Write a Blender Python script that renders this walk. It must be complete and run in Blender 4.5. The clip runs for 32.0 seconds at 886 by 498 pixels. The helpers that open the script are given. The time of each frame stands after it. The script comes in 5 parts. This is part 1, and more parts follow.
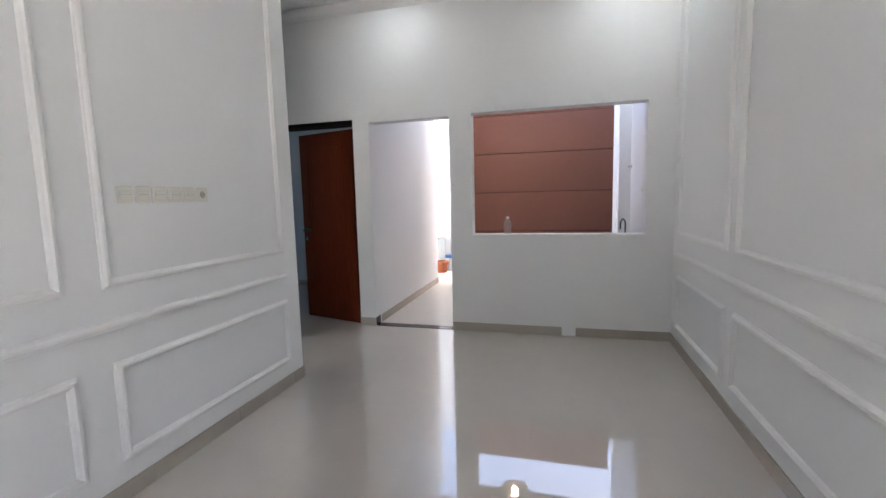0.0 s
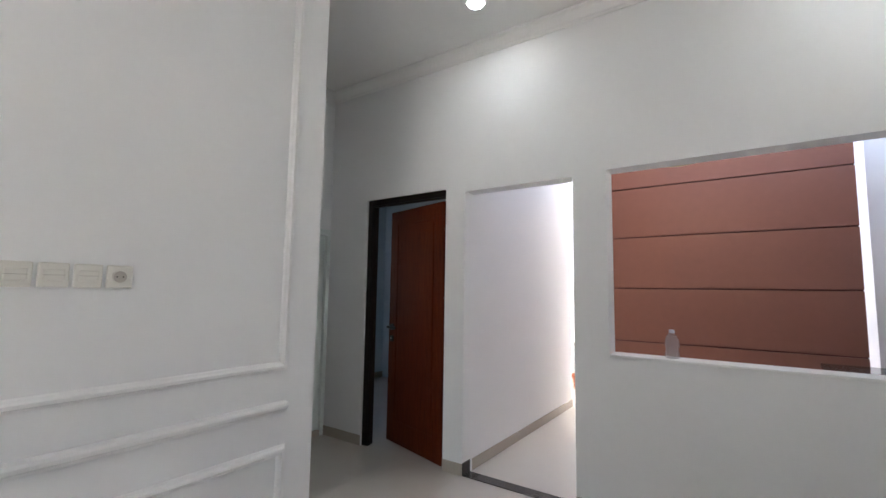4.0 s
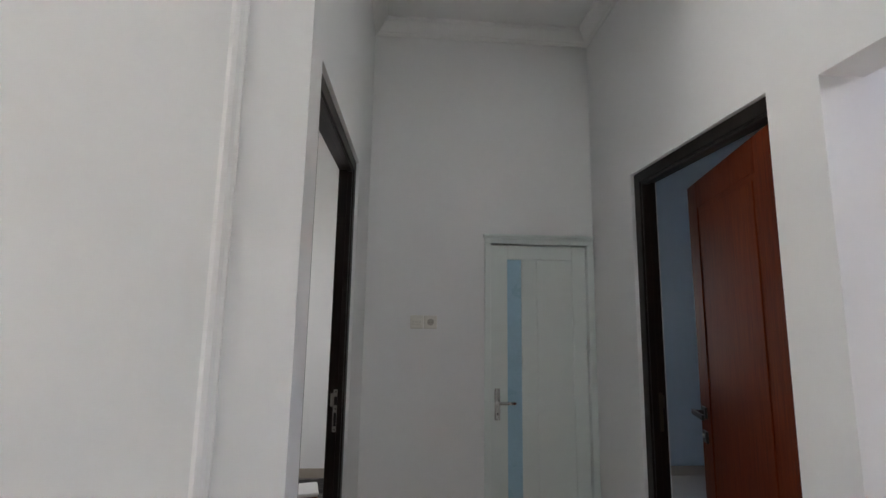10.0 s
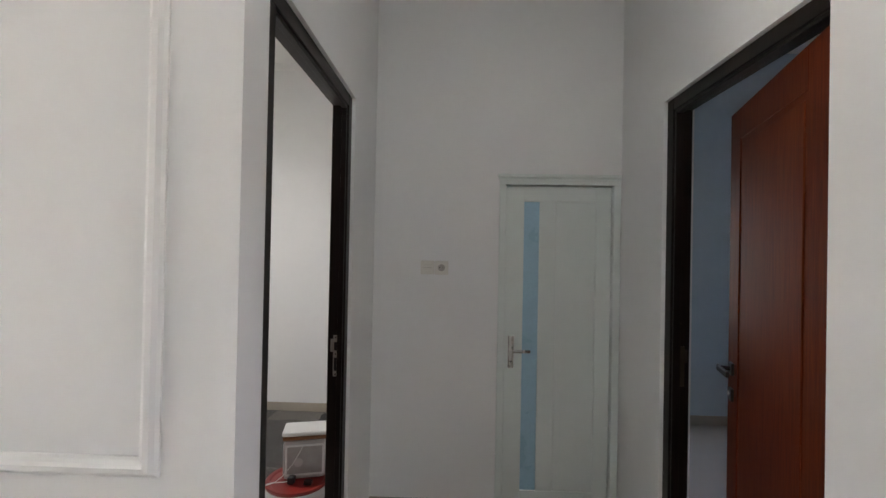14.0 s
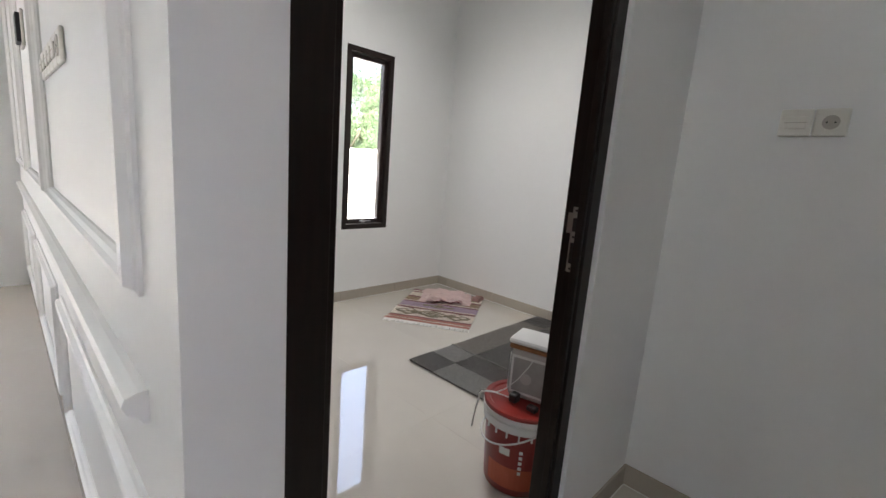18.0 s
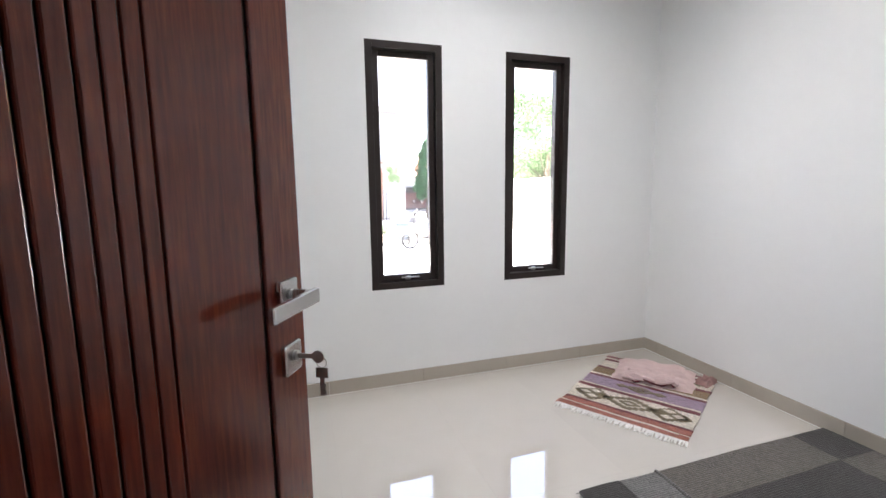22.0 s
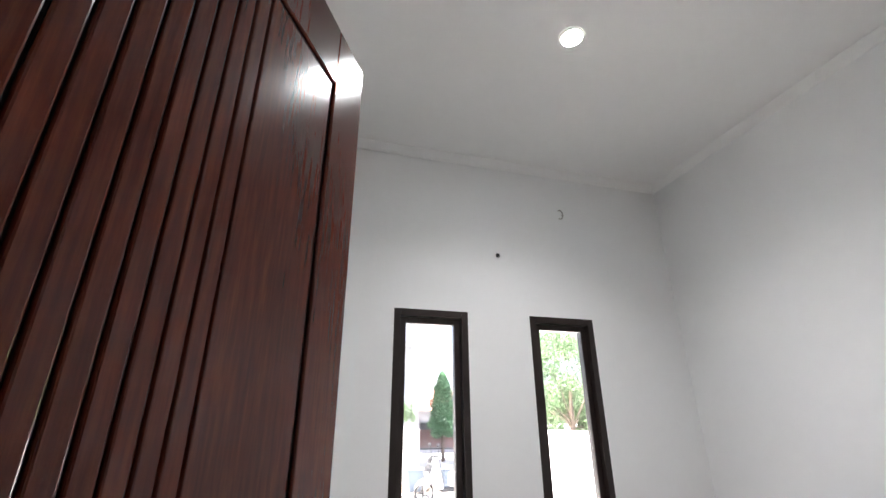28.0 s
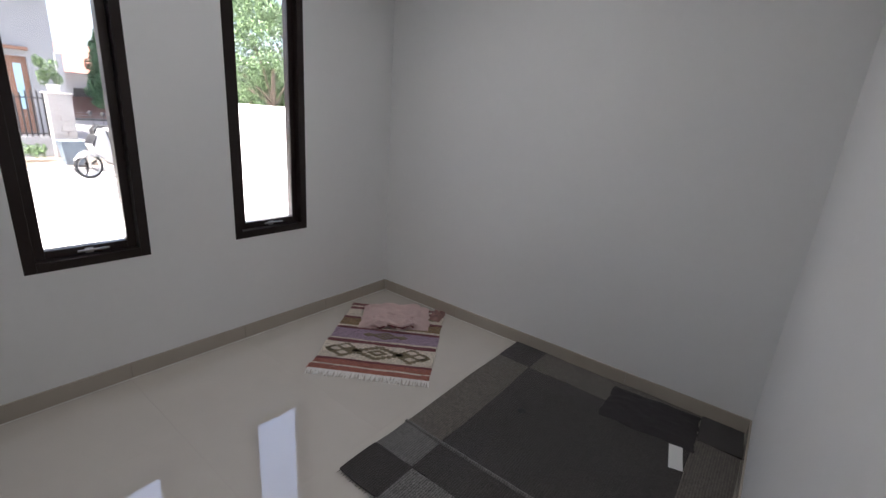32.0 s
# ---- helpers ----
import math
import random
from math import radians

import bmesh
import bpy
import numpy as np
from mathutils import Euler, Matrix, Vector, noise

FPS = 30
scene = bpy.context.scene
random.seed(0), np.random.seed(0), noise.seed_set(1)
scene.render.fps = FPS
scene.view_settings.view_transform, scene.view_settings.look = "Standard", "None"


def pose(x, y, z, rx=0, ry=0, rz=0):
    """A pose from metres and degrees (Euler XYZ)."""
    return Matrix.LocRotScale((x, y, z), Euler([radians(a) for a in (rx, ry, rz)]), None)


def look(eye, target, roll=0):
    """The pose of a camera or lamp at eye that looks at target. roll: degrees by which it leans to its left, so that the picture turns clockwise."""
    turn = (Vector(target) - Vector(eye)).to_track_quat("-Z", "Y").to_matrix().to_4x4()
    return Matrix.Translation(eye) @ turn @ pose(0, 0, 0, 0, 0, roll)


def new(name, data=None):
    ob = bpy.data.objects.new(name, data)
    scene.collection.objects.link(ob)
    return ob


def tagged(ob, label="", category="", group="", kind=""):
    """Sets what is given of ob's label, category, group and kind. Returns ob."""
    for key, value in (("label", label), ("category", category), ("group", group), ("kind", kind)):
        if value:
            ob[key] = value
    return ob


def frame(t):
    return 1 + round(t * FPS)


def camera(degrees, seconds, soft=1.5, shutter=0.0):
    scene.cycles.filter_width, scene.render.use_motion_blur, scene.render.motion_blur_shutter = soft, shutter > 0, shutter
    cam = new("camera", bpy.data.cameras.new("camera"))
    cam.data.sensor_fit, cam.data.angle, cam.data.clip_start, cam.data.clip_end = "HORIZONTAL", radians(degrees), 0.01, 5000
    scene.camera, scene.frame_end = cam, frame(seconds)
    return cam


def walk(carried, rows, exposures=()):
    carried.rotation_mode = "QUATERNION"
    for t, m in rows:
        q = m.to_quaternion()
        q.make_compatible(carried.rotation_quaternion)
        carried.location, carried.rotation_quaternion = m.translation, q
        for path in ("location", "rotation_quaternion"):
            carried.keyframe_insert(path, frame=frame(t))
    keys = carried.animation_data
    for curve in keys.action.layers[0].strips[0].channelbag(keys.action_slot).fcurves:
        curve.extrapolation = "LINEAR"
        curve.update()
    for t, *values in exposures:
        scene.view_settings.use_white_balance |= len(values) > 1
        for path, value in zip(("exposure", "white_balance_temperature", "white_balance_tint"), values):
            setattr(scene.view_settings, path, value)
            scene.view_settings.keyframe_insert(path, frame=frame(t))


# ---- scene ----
cam = camera(90.9, 32.0)
PATH = [
    (0, (0.451, 0.102, 1.364), (-0.066, 2.021, 1.14), -1.4),
    (0.5, (0.476, 0.306, 1.336), (-0.132, 2.2, 1.123), -1.6),
    (1, (0.41, 0.474, 1.304), (-0.25, 2.355, 1.137), -0.9),
    (1.5, (0.329, 0.653, 1.286), (-0.398, 2.512, 1.154), 0.1),
    (2, (0.318, 0.787, 1.284), (-0.462, 2.625, 1.171), 0.7),
    (2.5, (0.355, 0.949, 1.28), (-0.532, 2.739, 1.184), 1.9),
    (3, (0.354, 1.107, 1.31), (-0.607, 2.86, 1.36), 1.5),
    (3.5, (0.316, 1.329, 1.37), (-0.724, 3.028, 1.546), 1.2),
    (5.5, (0.398, 1.987, 1.412), (-0.985, 3.427, 1.53), 1.0),
    (6, (0.315, 2.158, 1.415), (-1.118, 3.55, 1.52), 1.1),
    (6.5, (0.278, 2.288, 1.407), (-1.289, 3.527, 1.486), 1.0),
    (7, (0.277, 2.481, 1.402), (-1.429, 3.523, 1.438), 1.0),
    (7.5, (0.213, 2.653, 1.381), (-1.572, 3.554, 1.415), 1.0),
    (8, (0.047, 2.809, 1.4), (-1.8, 3.576, 1.434), 2.3),
    (8.5, (-0.081, 2.927, 1.402), (-1.991, 3.522, 1.395), 2.2),
    (9, (-0.181, 3.125, 1.424), (-2.156, 3.439, 1.39), 1.7),
    (9.5, (-0.287, 3.233, 1.441), (-2.278, 3.414, 1.476), 1.2),
    (10, (-0.409, 3.302, 1.505), (-2.385, 3.44, 1.781), 0.9),
    (10.5, (-0.429, 3.343, 1.55), (-2.345, 3.383, 2.121), 0.5),
    (11, (-0.419, 3.409, 1.585), (-2.267, 3.325, 2.344), 0.6),
    (11.5, (-0.401, 3.453, 1.612), (-2.151, 3.303, 2.568), 0.8),
    (12, (-0.398, 3.479, 1.623), (-2.096, 3.327, 2.668), 1.2),
    (12.5, (-0.422, 3.503, 1.634), (-2.211, 3.393, 2.52), 1.8),
    (13, (-0.456, 3.513, 1.619), (-2.37, 3.435, 2.193), 1.7),
    (13.5, (-0.502, 3.524, 1.58), (-2.483, 3.457, 1.842), 1.7),
    (14, (-0.545, 3.508, 1.519), (-2.544, 3.444, 1.535), 1.1),
    (14.5, (-0.56, 3.49, 1.468), (-2.542, 3.434, 1.202), 1.3),
    (16.5, (-0.934, 3.507, 1.251), (-2.737, 2.717, 0.896), 2.4),
    (17, (-1.067, 3.58, 1.251), (-2.68, 2.458, 0.88), 4.1),
    (17.5, (-1.187, 3.622, 1.225), (-2.653, 2.32, 0.829), 3.9),
    (18, (-1.372, 3.556, 1.215), (-2.784, 2.190, 0.85), 4.5),
    (18.5, (-1.486, 3.486, 1.206), (-2.809, 2.033, 0.828), 3.8),
    (19, (-1.649, 3.449, 1.195), (-2.805, 1.86, 0.825), 3.7),
    (19.5, (-1.778, 3.385, 1.198), (-2.775, 1.694, 0.811), 3.2),
    (20, (-1.851, 3.273, 1.206), (-2.816, 1.562, 0.831), 2.6),
    (20.5, (-1.917, 3.181, 1.217), (-2.831, 1.44, 0.851), 2.1),
    (21, (-2.037, 3.1, 1.239), (-2.789, 1.28, 0.891), 1.1),
    (21.5, (-2.094, 3.061, 1.238), (-2.72, 1.186, 0.933), -0.8),
    (22, (-2.092, 3.046, 1.247), (-2.701, 1.16, 0.98), -0.7),
    (22.5, (-2.09, 3.04, 1.254), (-2.661, 1.141, 0.999), -0.8),
    (23, (-2.097, 3.053, 1.25), (-2.622, 1.145, 0.961), -0.6),
    (23.5, (-2.092, 3.045, 1.246), (-2.586, 1.133, 0.929), -0.5),
    (24, (-2.085, 3.049, 1.248), (-2.56, 1.136, 0.907), -0.7),
    (24.5, (-2.074, 3.032, 1.263), (-2.533, 1.116, 0.921), -0.7),
    (26.5, (-1.979, 2.898, 1.37), (-2.494, 0.974, 1.554), -1.6),
    (27, (-1.984, 2.9, 1.395), (-2.54, 1.024, 1.81), -2.0),
    (27.5, (-2.012, 2.923, 1.431), (-2.559, 1.101, 2.047), -1.2),
    (28, (-2.044, 2.961, 1.468), (-2.566, 1.177, 2.208), -0.4),
    (28.5, (-2.056, 2.979, 1.522), (-2.562, 1.251, 2.393), 1.5),
    (29, (-2.039, 2.938, 1.55), (-2.647, 1.313, 2.545), 6.5),
    (29.5, (-2.042, 2.864, 1.576), (-2.99, 1.453, 2.631), 8.3),
    (30, (-2.094, 2.827, 1.571), (-3.471, 1.566, 2.289), 6.3),
    (30.5, (-2.137, 2.823, 1.521), (-3.732, 1.679, 1.906), 3.0),
    (31, (-2.161, 2.793, 1.458), (-3.832, 1.694, 1.48), 0.9),
    (31.5, (-2.192, 2.78, 1.424), (-3.83, 1.676, 1.114), 2.4),
    (32, (-2.194, 2.782, 1.393), (-3.723, 1.63, 0.816), 4.3),
]
EXPOSURES = [(0, 3.03, 6520, 10), (3, 3.07, 6580, 10), (6, 3.17, 6660, 10), (9, 3.3, 6680, 10), (11, 3.28, 6680, 10), (12, 3.18, 6680, 10), (13, 3.22, 6800, 10), (14, 3.5, 6990, 11), (17, 3.46, 6820, 10), (18, 3.48, 6800, 9),
             (19, 4.05, 6640, 10), (20, 4.3, 6450, 10), (21, 4.15, 6420, 10), (22, 4.0, 6480, 11), (24, 3.68, 6570, 12), (28, 3.66, 6540, 11), (29, 3.68, 6500, 11), (30, 2.93, 6460, 11), (32, 2.58, 6460, 12)]
walk(cam, [(t, look(eye, target, roll)) for t, eye, target, roll in PATH], EXPOSURES)

# ---- light and exposure ----
world = bpy.data.worlds.new("sky")
scene.world = world
world.use_nodes = True
wn = world.node_tree
sky = wn.nodes.new("ShaderNodeTexSky")
sky.sky_type = "NISHITA"
sky.sun_disc = False
sky.dust_density, sky.air_density = 6.0, 0.8
sky.sun_elevation, sky.sun_rotation = radians(65), radians(88)
wn.nodes["Background"].inputs["Strength"].default_value = 0.15
wn.links.new(sky.outputs["Color"], wn.nodes["Background"].inputs["Color"])
sun_data = bpy.data.lights.new("sun", "SUN")
sun_data.energy, sun_data.angle, sun_data.color = 4.6, radians(0.53), (1.0, 0.98, 0.955)
sun = new("sun", sun_data)
sun.matrix_world = look((12.5, 0.5, 27.0), (0, 0, 0))


# ---- materials ----
def nodes_of(name, rough=0.6, metal=0.0, coat=0.0):
    m = bpy.data.materials.new(name)
    m.use_nodes = True
    nt = m.node_tree
    b = nt.nodes["Principled BSDF"]
    b.inputs["Roughness"].default_value = rough
    b.inputs["Metallic"].default_value = metal
    b.inputs["Coat Weight"].default_value = coat
    b.inputs["Coat Roughness"].default_value = 0.08
    return m, nt, b


def noise_node(nt, scale, detail=5, stretch=(1, 1, 1), space="Object", rough=0.55):
    tc = nt.nodes.new("ShaderNodeTexCoord")
    mp = nt.nodes.new("ShaderNodeMapping")
    mp.inputs["Scale"].default_value = stretch
    nz = nt.nodes.new("ShaderNodeTexNoise")
    nz.inputs["Scale"].default_value, nz.inputs["Detail"].default_value = scale, detail
    nz.inputs["Roughness"].default_value = rough
    nt.links.new(tc.outputs[space], mp.inputs["Vector"])
    nt.links.new(mp.outputs["Vector"], nz.inputs["Vector"])
    return nz.outputs["Fac"]


def ramp(nt, fac, stops):
    r = nt.nodes.new("ShaderNodeValToRGB")
    el = r.color_ramp.elements
    while len(el) < len(stops):
        el.new(0.5)
    for e, (at, c) in zip(el, stops):
        e.position, e.color = at, (*c, 1)
    nt.links.new(fac, r.inputs["Fac"])
    return r.outputs["Color"]


def bump_to(nt, b, fac, strength, distance):
    bp = nt.nodes.new("ShaderNodeBump")
    bp.inputs["Strength"].default_value, bp.inputs["Distance"].default_value = strength, distance
    nt.links.new(fac, bp.inputs["Height"])
    nt.links.new(bp.outputs["Normal"], b.inputs["Normal"])


def times(c, k):
    return tuple(min(1.0, v * k) for v in c)


def material(name, color, rough=0.6, metal=0.0, grain=0.06, scale=9.0, bump=0.0, dist=0.002, coat=0.0, stretch=(1, 1, 1), wear=0.0):
    """Paint, plastic, metal or cloth: a base colour with variation at two scales, uneven gloss and fine relief."""
    m, nt, b = nodes_of(name, rough, metal, coat)
    fine = noise_node(nt, scale, 6, stretch)
    broad = noise_node(nt, scale * 0.09, 3, stretch)
    mix = nt.nodes.new("ShaderNodeMath")
    mix.operation = "MULTIPLY_ADD"
    mix.inputs[1].default_value = 0.5
    nt.links.new(fine, mix.inputs[0])
    half = nt.nodes.new("ShaderNodeMath")
    half.operation = "MULTIPLY"
    half.inputs[1].default_value = 0.5
    nt.links.new(broad, half.inputs[0])
    nt.links.new(half.outputs[0], mix.inputs[2])
    nt.links.new(ramp(nt, mix.outputs[0], [(0.3, times(color, 1 - grain)), (0.7, times(color, 1 + grain))]), b.inputs["Base Color"])
    gloss = nt.nodes.new("ShaderNodeMapRange")
    gloss.inputs["To Min"].default_value, gloss.inputs["To Max"].default_value = rough * 0.8, min(1, rough * 1.25 + wear)
    nt.links.new(broad, gloss.inputs["Value"])
    nt.links.new(gloss.outputs["Result"], b.inputs["Roughness"])
    if bump:
        bump_to(nt, b, fine, bump, dist)
    return m


def wood(name, dark, mid, light, rough, coat, along=(14, 14, 0.9), bump=0.12, shine=0.4, pore=40, spread=0.18):
    """Varnished wood with streaked grain along z and pores under the lacquer."""
    m, nt, b = nodes_of(name, rough, 0, coat)
    b.inputs["Specular IOR Level"].default_value = shine
    streak = noise_node(nt, 5.0, 8, along, rough=0.62)
    broad = noise_node(nt, 1.6, 3, (2.2, 2.2, 0.5))
    add = nt.nodes.new("ShaderNodeMath")
    add.operation = "MULTIPLY_ADD"
    add.inputs[1].default_value = 0.6
    half = nt.nodes.new("ShaderNodeMath")
    half.operation = "MULTIPLY"
    half.inputs[1].default_value = 0.4
    nt.links.new(broad, half.inputs[0])
    nt.links.new(streak, add.inputs[0])
    nt.links.new(half.outputs[0], add.inputs[2])
    nt.links.new(ramp(nt, add.outputs[0], [(0.5 - spread, dark), (0.5, mid), (0.5 + spread, light)]), b.inputs["Base Color"])
    pores = noise_node(nt, pore, 4, (1.6, 1.6, 0.25 if pore < 60 else 0.7))
    bump_to(nt, b, pores, bump, 0.0015)
    return m


def tile_material(name, color, rough, vary, shine=0.5, wax=0.0):
    """Polished tile with a faint cloudy body, a slightly different shade for each piece."""
    m, nt, b = nodes_of(name, rough)
    b.inputs["Specular IOR Level"].default_value = shine
    b.inputs["Coat Weight"].default_value, b.inputs["Coat Roughness"].default_value = wax, 0.02
    cloud = noise_node(nt, 5, 6)
    info = nt.nodes.new("ShaderNodeObjectInfo")
    mx = nt.nodes.new("ShaderNodeMath")
    mx.operation = "MULTIPLY_ADD"
    mx.inputs[1].default_value = 0.35
    nt.links.new(info.outputs["Random"], mx.inputs[0])
    nt.links.new(cloud, mx.inputs[2])
    nt.links.new(ramp(nt, mx.outputs[0], [(0.3, times(color, 1 - vary)), (1.0, times(color, 1 + vary))]), b.inputs["Base Color"])
    haze = nt.nodes.new("ShaderNodeMapRange")
    haze.inputs["To Min"].default_value, haze.inputs["To Max"].default_value = rough * 0.6, rough * 1.6
    nt.links.new(noise_node(nt, 1.3, 4), haze.inputs["Value"])
    nt.links.new(haze.outputs["Result"], b.inputs["Roughness"])
    bump_to(nt, b, noise_node(nt, 3.0, 2), 0.02, 0.002)
    return m


def glow(name, color, strength):
    m, nt, b = nodes_of(name)
    b.inputs["Base Color"].default_value = (0.9, 0.9, 0.9, 1)
    b.inputs["Emission Color"].default_value = (*color, 1)
    b.inputs["Emission Strength"].default_value = strength
    return m


def clear(name, color, rough=0.02, ior=1.45):
    m, nt, b = nodes_of(name, rough)
    b.inputs["Base Color"].default_value = (*color, 1)
    b.inputs["Transmission Weight"].default_value = 1.0
    b.inputs["IOR"].default_value = ior
    return m


PLASTER = material("white_wall_paint", (0.83, 0.83, 0.825), 0.5, grain=0.012, scale=26, bump=0.05, dist=0.001)
CEIL = material("white_ceiling_paint", (0.82, 0.815, 0.80), 0.75, grain=0.015, scale=18, bump=0.05, dist=0.001)
TRIM = material("white_moulding_paint", (0.85, 0.845, 0.83), 0.42, grain=0.012, scale=30)
FLOOR = tile_material("polished_beige_tile", (0.575, 0.532, 0.478), 0.03, 0.03, 1.0, 0.8)
HALL = tile_material("matt_beige_tile", (0.56, 0.53, 0.49), 0.32, 0.04)
GROUT = material("tile_grout", (0.46, 0.425, 0.38), 0.8, grain=0.1, scale=40)
SKIRT = tile_material("beige_skirting_tile", (0.44, 0.39, 0.33), 0.16, 0.05)
STONE = material("dark_granite_strip", (0.05, 0.045, 0.042), 0.18, grain=0.35, scale=90)
DARK = wood("black_brown_frame_wood", (0.006, 0.004, 0.003), (0.012, 0.007, 0.005), (0.02, 0.011, 0.008), 0.42, 0.03, shine=0.3)
BROWN = wood("red_brown_door_wood", (0.064, 0.0095, 0.0025), (0.113, 0.0185, 0.0036), (0.150, 0.029, 0.0055), 0.62, 0.0, (22, 22, 1.2), shine=0.12)
MAHOG = wood("lacquered_mahogany", (0.046, 0.008, 0.005), (0.098, 0.017, 0.009), (0.165, 0.036, 0.016), 0.15, 0.0, (24, 24, 1.8), 0.10, 0.38, 110, 0.18)
GROOVE = material("dark_groove_stain", (0.012, 0.004, 0.003), 0.4, grain=0.2)
RED = material("terracotta_wall_panel", (0.225, 0.090, 0.060), 0.5, grain=0.05, scale=14, bump=0.06, dist=0.001)
PVC = material("white_plastic_door", (0.74, 0.79, 0.765), 0.3, grain=0.02, scale=12)
FROST = material("blue_frosted_glass", (0.36, 0.56, 0.68), 0.28, grain=0.06, scale=60, bump=0.1)
ALU = material("dark_brown_aluminium", (0.020, 0.012, 0.010), 0.34, metal=0.2, grain=0.08, scale=30)
STEEL = material("brushed_steel", (0.52, 0.51, 0.49), 0.26, metal=1.0, grain=0.06, scale=60, stretch=(1, 8, 1))
DULL = material("dull_zinc", (0.45, 0.44, 0.41), 0.42, metal=0.9, grain=0.12, scale=50)
BLACK = material("black_plastic", (0.012, 0.012, 0.013), 0.4, grain=0.1)
SWITCH = material("cream_switch_plastic", (0.74, 0.72, 0.66), 0.28, grain=0.02)
GLASS = clear("window_glass", (1, 1, 1), 0.0)
BLUEROOM = material("pale_blue_wall", (0.52, 0.62, 0.70), 0.6, grain=0.03, scale=20)
LAMP = glow("lit_lamp_disc", (0.90, 0.96, 1.0), 16)


# ---- building blocks ----
def box(bm, x0, x1, y0, y1, z0, z1, bevel=0.0):
    m = Matrix.LocRotScale(((x0 + x1) / 2, (y0 + y1) / 2, (z0 + z1) / 2), None, (abs(x1 - x0), abs(y1 - y0), abs(z1 - z0)))
    made = bmesh.ops.create_cube(bm, size=1, matrix=m)
    if bevel:
        edges = {e for v in made["verts"] for e in v.link_edges}
        bmesh.ops.bevel(bm, geom=list(edges), offset=bevel, segments=2, profile=0.5, affect="EDGES", clamp_overlap=True)
    return bm


def tube(bm, r0, r1, length, m=Matrix(), sides=24):
    """A closed cone or cylinder along z from the foot of m."""
    bmesh.ops.create_cone(bm, cap_ends=True, segments=sides, radius1=r0, radius2=r1, depth=length, matrix=m @ Matrix.Translation((0, 0, length / 2)))
    return bm


def turned(outline, sides=32):
    """A solid of revolution round z from (radius, height) pairs."""
    bm = bmesh.new()
    rings = []
    for r, z in outline:
        rings.append([bm.verts.new((max(r, 1e-4) * math.cos(a), max(r, 1e-4) * math.sin(a), z)) for a in [2 * math.pi * k / sides for k in range(sides)]])
    for lo, hi in zip(rings, rings[1:]):
        for k in range(sides):
            bm.faces.new((lo[k], lo[(k + 1) % sides], hi[(k + 1) % sides], hi[k]))
    return bm


def swept(points, r, sides=8):
    """A round rod along a line of points."""
    bm = bmesh.new()
    pts = [Vector(p) for p in points]
    rings = []
    for i, p in enumerate(pts):
        d = (pts[min(i + 1, len(pts) - 1)] - pts[max(i - 1, 0)]).normalized()
        q = d.to_track_quat("Z", "Y")
        rings.append([bm.verts.new(p + q @ Vector((r * math.cos(a), r * math.sin(a), 0))) for a in [2 * math.pi * k / sides for k in range(sides)]])
    for lo, hi in zip(rings, rings[1:]):
        for k in range(sides):
            bm.faces.new((lo[k], lo[(k + 1) % sides], hi[(k + 1) % sides], hi[k]))
    bm.faces.new(list(reversed(rings[0])))
    bm.faces.new(rings[-1])
    return bm


def mesh_of(name, bm, mat, smooth=False):
    bmesh.ops.recalc_face_normals(bm, faces=bm.faces)
    me = bpy.data.meshes.new(name)
    bm.to_mesh(me)
    bm.free()
    me.materials.append(mat)
    if smooth:
        me.shade_smooth()
        me.set_sharp_from_angle(angle=radians(35))
    return me


def structure(name, bm, mat, label="", category="wall", smooth=False):
    return tagged(new(name, mesh_of(name, bm, mat, smooth)), label, category, kind="structure")


def part(name, bm, mat, parent, label="", smooth=False, at=None):
    ob = new(name, mesh_of(name, bm, mat, smooth))
    ob.parent = parent
    if at is not None:
        ob.matrix_basis = at
    if label:
        ob["label"] = label
    return ob


def thing(name, m, label, category, group=""):
    ob = new(name)
    ob.matrix_basis = m
    return tagged(ob, label, category, group)


def boxed(*sizes, bevel=0.0):
    bm = bmesh.new()
    for s in sizes:
        box(bm, *s, bevel=bevel)
    return bm


def wall_bm(axis, a0, a1, t0, t1, z1, holes=(), z0=0.0):
    """A wall along an axis from a0 to a1, between t0 and t1 across, with holes (a, b, low, high) cut through."""
    bm = bmesh.new()
    cuts = sorted({a0, a1, *[h[0] for h in holes], *[h[1] for h in holes]})
    for a, b in zip(cuts, cuts[1:]):
        lows = sorted([(h[2], h[3]) for h in holes if h[0] <= a and b <= h[1]])
        z = z0
        for lo, hi in [*lows, (z1, z1)]:
            if lo > z + 1e-4:
                box(bm, *((a, b, t0, t1) if axis == "x" else (t0, t1, a, b)), z, lo)
            z = hi
    bmesh.ops.remove_doubles(bm, verts=bm.verts, dist=1e-5)
    inner = [f for f in bm.faces if len([g for g in bm.faces if g is not f and (g.calc_center_median() - f.calc_center_median()).length < 1e-5])]
    bmesh.ops.delete(bm, geom=inner, context="FACES")
    return bm


